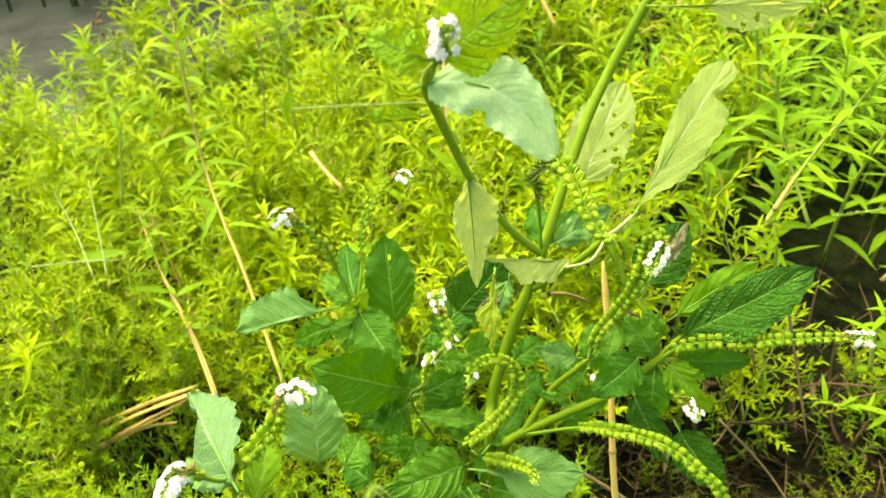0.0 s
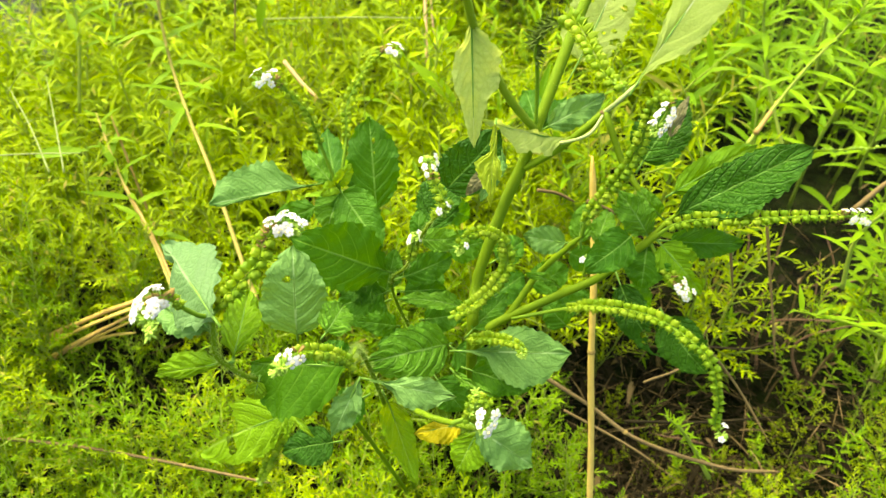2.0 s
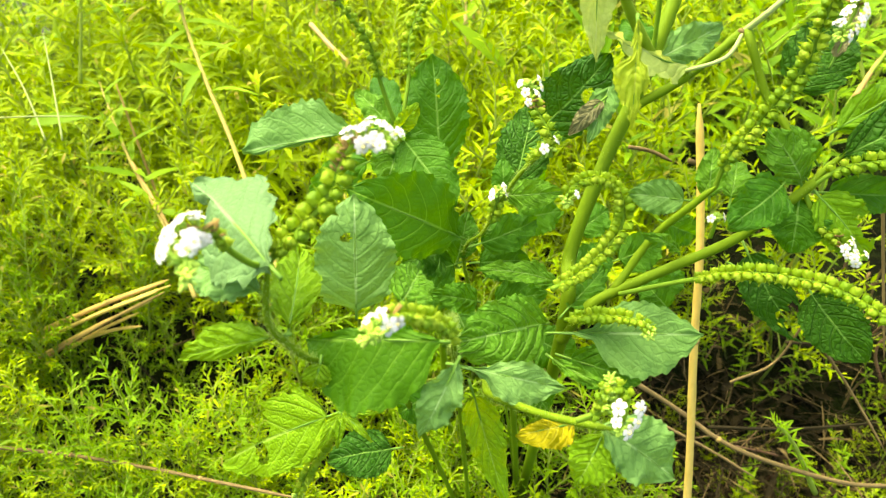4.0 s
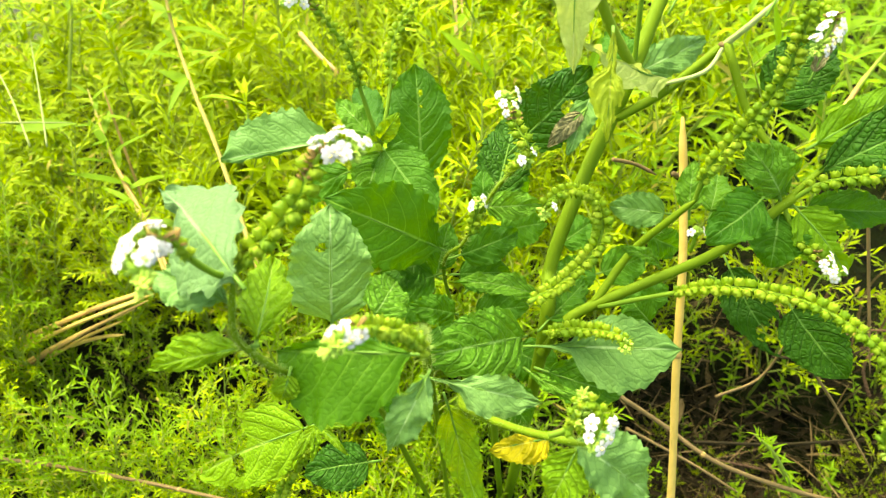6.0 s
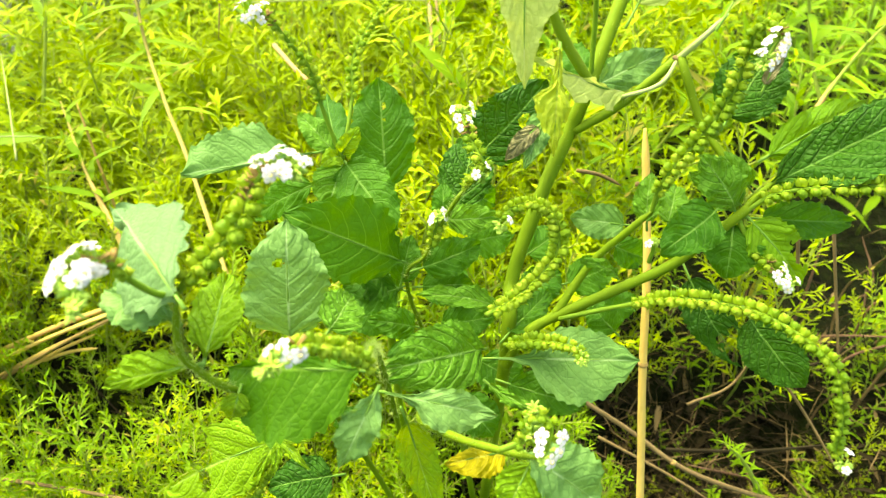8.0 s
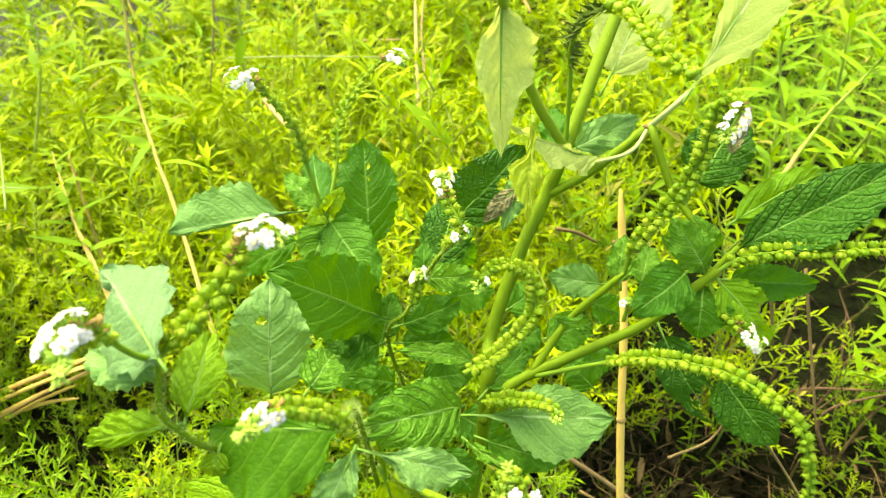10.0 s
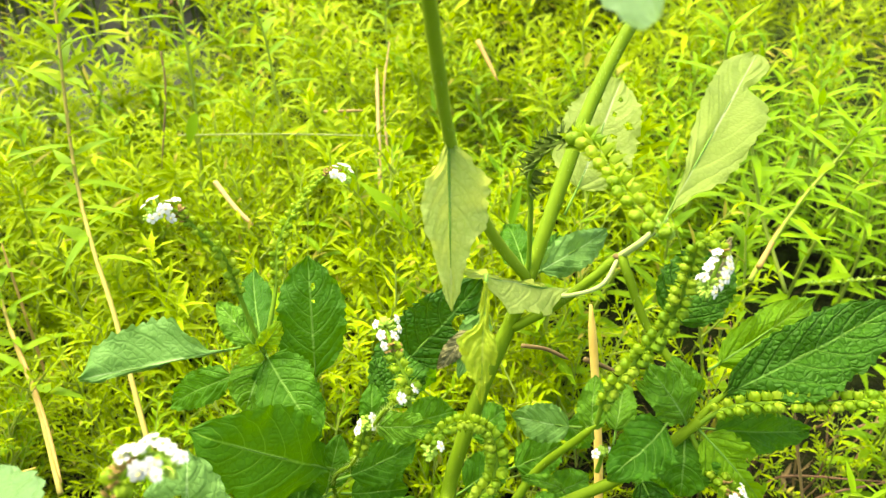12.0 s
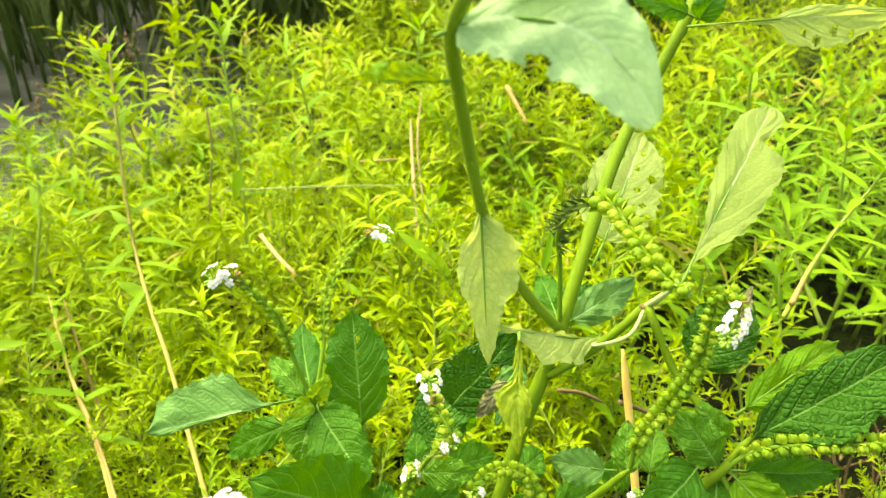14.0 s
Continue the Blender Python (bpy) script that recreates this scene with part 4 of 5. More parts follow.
leaf(front, (-0.0466, 0.2069, 0.3218), (-0.0388, 0.2263, 0.3218), (0.45, -0.18, 0.87), 0.0157, mid)
leaf(front, (-0.0746, 0.2314, 0.2329), (-0.1441, 0.2442, 0.1694), (-0.53, -0.72, 0.44), 0.0362, light, bites=((0.6, -0.3, 0.06), (0.55, 0.6, 0.12), (0.8, 0.5, 0.1)))
leaf(front, (-0.0716, 0.2189, 0.2492), (-0.0798, 0.2032, 0.2458), (0.21, -0.31, 0.93), 0.0055, light)
leaf(front, (-0.0716, 0.2189, 0.2492), (-0.0719, 0.2034, 0.2460), (0.27, -0.20, 0.94), 0.0044, light)
leaf(front, (-0.0716, 0.2189, 0.2492), (-0.0585, 0.2051, 0.2480), (-0.22, -0.29, 0.93), 0.0039, light)
leaf(front, (-0.0716, 0.2189, 0.2492), (-0.0556, 0.2126, 0.2574), (-0.54, -0.51, 0.67), 0.0030, light)
leaf(front, (-0.0493, 0.2218, 0.2209), (-0.0801, 0.2172, 0.2154), (-0.07, -0.55, 0.83), 0.0214, deep)
spike(front, [(-0.0779, 0.1760, 0.3659), (-0.0732, 0.1784, 0.3713), (-0.0651, 0.1819, 0.3783), (-0.0597, 0.1848, 0.3844), (-0.0575, 0.1882, 0.3908), (-0.0536, 0.1903, 0.3955), (-0.0485, 0.1904, 0.3975), (-0.0452, 0.1877, 0.3960)], start=0.1, flowers=22, big=1.08, spent=16, gap=0.0044)
spike(front, [(-0.0765, 0.1730, 0.3686), (-0.0787, 0.1678, 0.3734), (-0.0821, 0.1645, 0.3804), (-0.0845, 0.1616, 0.3879), (-0.0880, 0.1576, 0.3903), (-0.0876, 0.1514, 0.3900), (-0.0849, 0.1445, 0.3888)], start=0.42, flowers=30, big=0.7, tuft=0.006)
spike(front, [(-0.0280, 0.1693, 0.3471), (-0.0333, 0.1657, 0.3567), (-0.0395, 0.1604, 0.3641), (-0.0438, 0.1550, 0.3688), (-0.0461, 0.1495, 0.3708), (-0.0478, 0.1439, 0.3726)], start=0.02, flowers=4, spent=3, big=0.9, bloom=1.15, tuft=0.005)
spike(front, [(-0.0759, 0.2336, 0.2198), (-0.0876, 0.2312, 0.2010), (-0.0996, 0.2232, 0.1752)], start=0.1, flowers=0)
# the plant behind
stem(back, "main_stem", [(-0.0200, 0.3400, 0.0000), (-0.0353, 0.2972, 0.2823), (-0.0459, 0.3010, 0.3109), (-0.0512, 0.3059, 0.3289)], 0.0022, 0.0017)
leaf(back, (-0.0627, 0.2995, 0.3361), (-0.1149, 0.2850, 0.3341), (0.27, -0.63, 0.73), 0.0183, silver, left=(0.4, 0.4, 0.6, 0.6, 1.1, 1.3, 1.9, 2.8, 0.6), right=(0.4, 1.3, 8.2, 15.9, 17.2, 16.8, 15.0, 11.6, 0.9), arch=0.0, fold=0.0)
leaf(back, (-0.0332, 0.3210, 0.3036), (-0.0383, 0.3483, 0.3494), (0.06, -0.87, 0.48), 0.0305, dark, left=(0.8, 10.7, 14.7, 15.5, 15.0, 13.9, 12.3, 8.6, 0.8), right=(0.8, 9.1, 13.4, 15.0, 15.0, 14.5, 12.3, 8.0, 0.8), fold=0.04, bites=((0.745, 0.12, 0.024), (0.63, 0.08, 0.02)))
leaf(back, (-0.0512, 0.3059, 0.3289), (-0.0256, 0.2739, 0.3171), (-0.21, -0.49, 0.85), 0.0248, dark)
leaf(back, (-0.0247, 0.2733, 0.2998), (-0.0674, 0.2594, 0.3330), (0.11, -0.79, 0.60), 0.0354, olive, left=(0.7, 10.1, 14.2, 16.5, 17.0, 16.1, 13.3, 8.3, 0.7), right=(0.7, 9.2, 14.7, 17.9, 18.4, 16.5, 12.9, 7.8, 0.7), fold=0.12)
leaf(back, (-0.0516, 0.3053, 0.3281), (-0.0557, 0.2859, 0.3161), (0.23, -0.55, 0.81), 0.0207, mid)
leaf(back, (-0.0620, 0.3090, 0.3151), (-0.1002, 0.3232, 0.2846), (-0.56, -0.75, 0.35), 0.0160, dark)
leaf(back, (-0.0520, 0.3049, 0.3313), (-0.0720, 0.3205, 0.3434), (0.05, -0.57, 0.82), 0.0125, mid)
leaf(back, (-0.0509, 0.3055, 0.3324), (-0.0429, 0.3030, 0.3472), (-0.26, -0.97, -0.02), 0.0087, light)
leaf(back, (-0.0531, 0.3050, 0.3313), (-0.0579, 0.2916, 0.3355), (0.73, -0.05, 0.68), 0.0086, light)
leaf(back, (-0.0528, 0.3136, 0.3241), (-0.0652, 0.3614, 0.3349), (0.03, -0.21, 0.98), 0.0148, dark)
leaf(back, (-0.0297, 0.2769, 0.2889), (-0.0487, 0.2657, 0.2911), (0.43, -0.61, 0.66), 0.0186, dark)
spike(back, [(-0.0513, 0.3060, 0.3290), (-0.0587, 0.3104, 0.3513), (-0.0639, 0.3123, 0.3698), (-0.0709, 0.3103, 0.3813), (-0.0758, 0.3102, 0.3885), (-0.0815, 0.3086, 0.3929), (-0.0858, 0.3034, 0.3915)], start=0.36, flowers=11, big=0.84, gap=0.0044)
spike(back, [(-0.0513, 0.3060, 0.3290), (-0.0480, 0.3224, 0.3482), (-0.0476, 0.3365, 0.3631), (-0.0396, 0.3488, 0.3760), (-0.0306, 0.3500, 0.3859), (-0.0238, 0.3478, 0.3897), (-0.0193, 0.3432, 0.3890)], start=0.3, flowers=8, big=0.82, gap=0.0044)

# ---- weeds ----
rng = np.random.default_rng(5)


def blade_data(base, way, up, length, width, bend, segs=4, fold=0.25):
    """A narrow pointed leaf as a folded strip."""
    way, up = Vector(way).normalized(), Vector(up)
    up = (up - way * up.dot(way)).normalized()
    side = way.cross(up)
    verts, faces = [], []
    for k in range(segs + 1):
        v = k / segs
        w = width * 0.5 * (math.sin(math.pi * (0.08 + 0.92 * v) ** 0.8) if k < segs else 0.02)
        p = Vector(base) + way * length * v + up * (-bend * length * v * v)
        verts += [p - side * w + up * w * fold, p, p + side * w + up * w * fold]
    for k in range(segs):
        n = 3 * k
        faces += [(n, n + 1, n + 4, n + 3), (n + 1, n + 2, n + 5, n + 4)]
    return verts, faces


def feathery(seed, height):
    """A weed with many small narrow leaflets on thin side shoots: stem, leaflets."""
    r = random.Random(seed)
    lean = Vector((r.uniform(-0.25, 0.25), r.uniform(-0.25, 0.25), 1))
    path = [lean * height * t + Vector((0.012 * math.sin(4 * t + seed), 0.012 * math.cos(3 * t + seed), 0)) * t for t in (k / 7 for k in range(8))]
    stems, leaves = [], []
    shoots = int(height / 0.0115)
    for k in range(shoots):
        t = 0.18 + 0.82 * k / shoots
        q = path[min(6, int(t * 7))].lerp(path[min(7, int(t * 7) + 1)], t * 7 - int(t * 7))
        a = k * 2.4 + r.uniform(-0.4, 0.4)
        reach = height * r.uniform(0.20, 0.42) * (1.15 - 0.70 * t)
        way = Vector((math.cos(a), math.sin(a), r.uniform(0.5, 1.7))).normalized()
        tip = q + way * reach
        stems.append(tube_data([q, q.lerp(tip, 0.5) + Vector((0, 0, 0.002)), tip], 0.0008, 0.0005, 3))
        count = max(7, int(reach / 0.0029))
        for i in range(count):
            p = q.lerp(tip, 0.15 + 0.85 * (i + 0.5) / count)
            b = i * 2.4 + r.uniform(-0.5, 0.5)
            out = way.orthogonal().normalized()
            out = out * math.cos(b) + way.cross(out) * math.sin(b)
            leaves.append(blade_data(p, out + way * r.uniform(0.7, 1.5), Vector((0, 0, 1)) + out * 0.1, r.uniform(0.0060, 0.0130) * (1.15 - 0.5 * i / count), r.uniform(0.0016, 0.0028), r.uniform(-0.2, 0.3), 2))
    return tube_data(path, 0.0011, 0.0005, 5), join(leaves), join(stems)


def lance(seed, height, size, segs=4, spacing=0.0075):
    """A weed with lance-shaped leaves up its stem and a tuft at the top: stem, leaves."""
    r = random.Random(seed)
    lean = Vector((r.uniform(-0.3, 0.3), r.uniform(-0.3, 0.3), 1))
    path = [lean * height * t + Vector((0.015 * math.sin(3 * t + seed), 0.015 * math.cos(4 * t + seed), 0)) * t for t in (k / 7 for k in range(8))]
    stems, leaves = [tube_data(path, 0.0016, 0.0008, 5)], []
    count = int(height / spacing)
    for k in range(count):
        t = 0.2 + 0.8 * (k / count) ** 0.85
        f = min(6.999, t * 7)
        q = path[int(f)].lerp(path[int(f) + 1], f - int(f))
        a = k * 2.4 + r.uniform(-0.5, 0.5)
        steep = 0.15 + 1.1 * t * t + r.uniform(-0.2, 0.35)
        way = Vector((math.cos(a), math.sin(a), steep))
        length = size * r.uniform(0.65, 1.1) * (1.1 - 0.45 * t)
        leaves.append(blade_data(q, way, (0, 0, 1), length, length * r.uniform(0.17, 0.27), r.uniform(0.05, 0.5), segs))
    return join(stems), join(leaves)


def shoot(seed, height, main=84, side=30, size=0.0165):
    """An upright leafy shoot: short narrow leaves set densely round a stem with a few side shoots: stem, leaves, side shoots."""
    r = random.Random(seed)
    lean = Vector((r.uniform(-0.22, 0.22), r.uniform(-0.22, 0.22), 1))
    path = [lean * height * t + Vector((0.012 * math.sin(3 * t + seed), 0.012 * math.cos(4 * t + seed), 0)) * t for t in (k / 7 for k in range(8))]
    limbs, sides = [(path, 0.12, main)], []
    for k in range(5):
        q = path[2 + k % 5]
        a = k * 2.4 + r.uniform(-0.4, 0.4)
        reach = height * r.uniform(0.22, 0.40) * (1.1 - 0.12 * k)
        tip = q + Vector((math.cos(a) * 0.55, math.sin(a) * 0.55, 1)).normalized() * reach
        limb = [q, q.lerp(tip, 0.35) + Vector((math.cos(a), math.sin(a), 0)) * 0.006, q.lerp(tip, 0.7) + Vector((math.cos(a), math.sin(a), 0)) * 0.005, tip]
        sides.append(tube_data(limb, 0.0007, 0.0004, 4))
        limbs.append((limb, 0.1, side))
    leaves = []
    for limb, first, count in limbs:
        for k in range(count):
            t = first + (1 - first) * k / count
            f = min(len(limb) - 1.001, t * (len(limb) - 1))
            q = limb[int(f)].lerp(limb[int(f) + 1], f - int(f))
            ahead = (limb[int(f) + 1] - limb[int(f)]).normalized()
            out = ahead.orthogonal().normalized()
            a = k * 2.4 + r.uniform(-0.4, 0.4)
            out = out * math.cos(a) + ahead.cross(out) * math.sin(a)
            way = out + ahead * (0.35 + 0.9 * t * t + r.uniform(-0.2, 0.3))
            length = size * r.uniform(0.6, 1.15) * (1.1 - 0.5 * t)
            leaves.append(blade_data(q, way, ahead, length, length * r.uniform(0.15, 0.24), r.uniform(0.1, 0.6), 2))
    return tube_data(path, 0.0014, 0.0006, 5), join(leaves), join(sides)


def tuft(seed, height):
    """A tuft of grass blades."""
    r = random.Random(seed)
    leaves = []
    for k in range(9):
        a = r.uniform(0, 6.28)
        way = Vector((math.cos(a) * 0.5, math.sin(a) * 0.5, r.uniform(0.8, 1.6)))
        leaves.append(blade_data((0.006 * math.cos(a), 0.006 * math.sin(a), 0), way, (math.cos(a), math.sin(a), 0.2), height * r.uniform(0.6, 1.1), r.uniform(0.003, 0.006), r.uniform(-0.5, -0.1), 7, 0.5))
    return leaves


def hollow(x, y):
    """Where the weeds leave the soil open: the gap beside the straw, and round the foot of the plants."""
    return math.hypot((x - 0.225) / 0.125, (y - 0.36) / 0.115) < 1


def thin(x, y):
    """Where the weeds stand apart over bare soil and dead stems, on the open side."""
    return math.hypot((x - 0.35) / 0.11, (y - 0.50) / 0.13) < 1


def pooled(x, y):
    return math.hypot((x + 1.75) / 1.51, (y - 2.15) / 1.66) < 1


def canopy(x, y):
    """How tall the weeds grow: low beside the path, waist-high to the flowers behind."""
    if math.hypot((x + 0.222) / 0.065, (y - 0.39) / 0.055) < 1:
        return 0.09
    if math.hypot((x - 0.08) / 0.07, (y - 0.40) / 0.06) < 1:
        return 0.12
    t = min(1.0, max(0.0, (y - 0.22) / 0.36))
    low = min(1.0, max(0.0, (-0.12 - x) / 0.15))
    return 0.135 + (0.135 - 0.045 * low) * t * t * (3 - 2 * t) + 0.03 * noise.noise((x * 7, y * 7, 2.2))


FEATHERY = [feathery(k, 0.2) for k in range(7)]
LANCE = [lance(40 + k, 0.2, 0.036) for k in range(7)]
SHOOT = [shoot(80 + k, 0.2, 58, 20, 0.026) for k in range(7)]
FAR_SHOOT = [shoot(120 + k, 0.2, 36, 11, 0.033) for k in range(7)]
FAR_LANCE = [lance(160 + k, 0.2, 0.042, 2, 0.0095) for k in range(7)]
shoots = [(mesh_from("stem", *s, WEED_STEM), mesh_from("foliage", *l, WEED, False), mesh_from("shoot", *t, WEED_STEM, False)) for s, l, t in SHOOT]
kinds = [(mesh_from("stem", *s, WEED_STEM), mesh_from("foliage", *l, FEATHER, False), mesh_from("shoot", *t, WEED_STEM, False)) for s, l, t in FEATHERY]
lances = [(mesh_from("stem", *s, WEED_STEM), mesh_from("foliage", *l, BROAD, False)) for s, l in LANCE]


def weed_thing(name, meshes, label, group):
    ob = tagged(new(name), label, "weed", group)
    for nm, me in zip(("stem", "foliage", "shoot"), meshes):
        tagged(part(nm, me, ob), kind="" if nm == "stem" else "stuff")
    return ob


first_f = [weed_thing("feathery_weed", m, "bright yellow-green weed with many tiny feathery leaves", "feathery weeds") for m in kinds]
first_s = [weed_thing("leafy_shoot", m, "upright yellow-green weed shoot set with short narrow leaves", "leafy shoots") for m in shoots]
first_l = [weed_thing("lance_leaved_weed", m, "fresh green weed with narrow pointed leaves on a thin stem", "lance-leaved weeds") for m in lances]


def spots(x0, x1, y0, y1, gap, seed):
    """Loosely even places in a stretch of the plan."""
    r = random.Random(seed)
    y = y0
    while y < y1:
        x = x0
        while x < x1:
            yield x + r.uniform(-0.5, 0.5) * gap, y + r.uniform(-0.5, 0.5) * gap, r
            x += gap
        y += gap


def kind_at(x, y, r):
    """Feathery weeds low in front, leafy shoots behind them, lance-leaved weeds on the far side: 0, 1 or 2."""
    u = noise.noise((x * 4, y * 4, 9.1))
    if r.random() < 0.12 + (3.2 if y > 0.5 else 1.6) * (x - 0.12) + 0.5 * u:
        return 2
    if y > 0.45 and r.random() < 0.06 + 0.35 * max(0.0, y - 0.5):
        return 2
    return 1 if r.random() < 2.2 * (y - 0.46) + 0.6 * max(0.0, x) + 0.5 * u else 0


counts = [0, 0, 0]
firsts = [first_f, first_s, first_l]
loose = []


def grow(x, y, r, size, k=None):
    """One more weed: a thing of its own among the first 290 of its kind, else part of the undergrowth."""
    k = kind_at(x, y, r) if k is None else k
    z = size / 0.2
    m = pose(x, y, ground_height(x, y) - 0.004, r.uniform(-10, 10), r.uniform(-10, 10), r.uniform(0, 360)) @ Matrix.Diagonal((z, z, z, 1))
    if counts[k] < 290:
        base = firsts[k][counts[k] % 7]
        ob = base if counts[k] < 7 else copy_thing(base, m)
        ob.matrix_basis = m
        counts[k] += 1
    else:
        loose.append((m, k))


for x, y, r in spots(-0.50, 0.56, 0.17, 0.52, 0.028, 3):
    if not hollow(x, y) and math.hypot(x, y - 0.02) > 0.15:
        if not (x > 0.13 and y > 0.25 and r.random() < (0.72 if thin(x, y) else 0.70)):
            grow(x, y, r, canopy(x, y) * r.uniform(0.6, 1.1), 0 if x > 0.08 and y < 0.47 else None)
for x, y, r in spots(-0.46, 0.00, 0.16, 0.40, 0.036, 33):
    if math.hypot(x, y - 0.02) > 0.15:
        grow(x, y, r, canopy(x, y) * r.uniform(0.55, 0.95))
for x, y, r in spots(-0.11, 0.05, 0.222, 0.275, 0.020, 31):
    grow(x, y, r, r.uniform(0.10, 0.15))
for x, y, r in spots(0.10, 0.34, 0.27, 0.45, 0.026, 21):
    grow(x, y, r, r.uniform(0.03, 0.07), 0)
for x, y, r in spots(0.20, 0.46, 0.34, 0.52, 0.036, 22):
    grow(x, y, r, r.uniform(0.045, 0.09), 2)
for x, y, r in spots(0.26, 0.44, 0.26, 0.37, 0.030, 27):
    grow(x, y, r, r.uniform(0.06, 0.12), 0)
for x, y, r in spots(-0.85, 0.95, 0.52, 1.10, 0.041, 4):
    if not pooled(x, y) and abs(x) < 0.62 * y + 0.25 and not (thin(x, y) and r.random() < 0.2) and not (x > 0.18 and y < 0.8 and r.random() < 0.72):
        grow(x, y, r, canopy(x, y) * r.uniform(0.6, 1.15))
for x, y, r in spots(-1.9, 2.1, 1.10, 3.6, 0.092, 8):
    if pooled(x, y) or abs(x) > 0.55 * y + 0.35:
        continue
    z = r.uniform(0.8, 1.35) * (1.25 if y < 2 else 1.5)
    loose.append((pose(x, y, 0, r.uniform(-12, 12), r.uniform(-12, 12), r.uniform(0, 360)) @ Matrix.Diagonal((z, z, z, 1)), 4 if r.random() < 0.3 + 0.4 * x else 3))


def beside(x, y):
    return abs(x) > 0.55 * max(y, 0.0) + 0.35 and not pooled(x, y)


for x, y, r in spots(-2.6, 2.8, -1.5, 3.6, 0.17, 9):
    if (beside(x, y) or y < -0.2) and math.hypot(x, y) > 0.3 and r.random() < 1.9 - 1.5 * math.hypot(x / 2.4, (y - 0.8) / 2.4):
        z = r.uniform(0.8, 1.3)
        loose.append((pose(x, y, ground_height(x, y), r.uniform(-12, 12), r.uniform(-12, 12), r.uniform(0, 360)) @ Matrix.Diagonal((z, z, z, 1)), 3 if r.random() < 0.5 else 4))


def spread(name, lots, mat, label, category):
    """Many transformed copies of small meshes as one object."""
    vs, fs, n = [], [], 0
    for m, (v, f) in lots:
        a = np.array([tuple(q) for q in v]) if not isinstance(v, np.ndarray) else v
        vs.append(a @ np.array(m.to_3x3()).T + np.array(m.translation))
        fs.append(f + n)
        n += len(a)
    v, f = np.concatenate(vs), np.concatenate(fs)
    me = bpy.data.meshes.new(name)
    me.vertices.add(len(v))
    me.vertices.foreach_set("co", v.ravel())
    me.loops.add(f.size)
    me.loops.foreach_set("vertex_index", f.ravel())
    me.polygons.add(len(f))
    me.polygons.foreach_set("loop_start", np.arange(0, f.size, 4))
    me.update(calc_edges=True)
    me.materials.append(mat)
    return tagged(new(name, me), label, category, kind="stuff")


def quads(data):
    return np.array([tuple(q) for q in data[0]]), np.array([g for g in data[1] if len(g) == 4])


LEAVES = [[quads(q[1]) for q in lot] for lot in (FEATHERY, SHOOT, LANCE, FAR_SHOOT, FAR_LANCE)]
STEMS = [[quads(join([q[0], *q[2:]])) for q in lot] for lot in (FEATHERY, SHOOT, LANCE, FAR_SHOOT, FAR_LANCE)]
spread("undergrowth", [(m, LEAVES[big][k % 7]) for k, (m, big) in enumerate(loose)], WEED, "bright green weeds growing thickly behind the flowering plants", "weeds")
spread("undergrowth_stems", [(m, STEMS[big][k % 7]) for k, (m, big) in enumerate(loose)], WEED_STEM, "thin green stems of the thick weeds", "weeds")

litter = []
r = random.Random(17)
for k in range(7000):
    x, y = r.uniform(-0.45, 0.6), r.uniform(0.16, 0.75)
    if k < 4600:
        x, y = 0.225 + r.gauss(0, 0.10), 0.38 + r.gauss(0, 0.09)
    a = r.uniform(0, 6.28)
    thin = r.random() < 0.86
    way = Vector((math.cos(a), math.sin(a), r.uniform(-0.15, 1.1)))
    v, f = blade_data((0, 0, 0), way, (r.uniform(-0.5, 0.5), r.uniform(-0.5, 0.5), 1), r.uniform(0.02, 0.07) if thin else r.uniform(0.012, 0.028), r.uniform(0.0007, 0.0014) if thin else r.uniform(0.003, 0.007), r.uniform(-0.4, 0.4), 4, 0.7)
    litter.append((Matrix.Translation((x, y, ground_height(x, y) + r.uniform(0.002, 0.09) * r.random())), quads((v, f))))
# this half of the litter wears the brown with shade painted in
spread("leaf_litter", litter[::2], DEAD, "brown rotting leaves and stalks on the soil, darkened in colour for the shade of the hollow", "litter")
spread("dry_litter", litter[1::8], OLD_STRAW, "broken tan grass stalks on the soil", "litter")


# ---- the reeds over the dark water stand-in ----
r = random.Random(23)
reeds = []
for k in range(900):
    x, y = r.uniform(-2.3, 0.9), r.uniform(1.9, 4.2)
    h = r.uniform(0.5, 1.1)
    path = smooth_path([(0, 0, -0.05), (r.gauss(0, 0.03), r.gauss(0, 0.03), h * 0.5), (r.gauss(0, 0.10), r.gauss(0, 0.10), h)], 4)
    reeds.append((Matrix.Translation((x, y, 0)), quads(tube_data(path, 0.0045, 0.0018, 4))))
    for i in range(3):
        a = r.uniform(0, 6.28)
        reeds.append((Matrix.Translation((x, y, h * r.uniform(0.0, 0.4))), quads(blade_data((0, 0, 0), (math.cos(a) * 0.4, math.sin(a) * 0.4, 1), (math.cos(a), math.sin(a), 0), h * r.uniform(0.4, 0.8), 0.016, -0.2, 5))))
spread("reed_bed", reeds, REED, "dark green reeds standing in the dark water stand-in behind the weeds", "reeds")


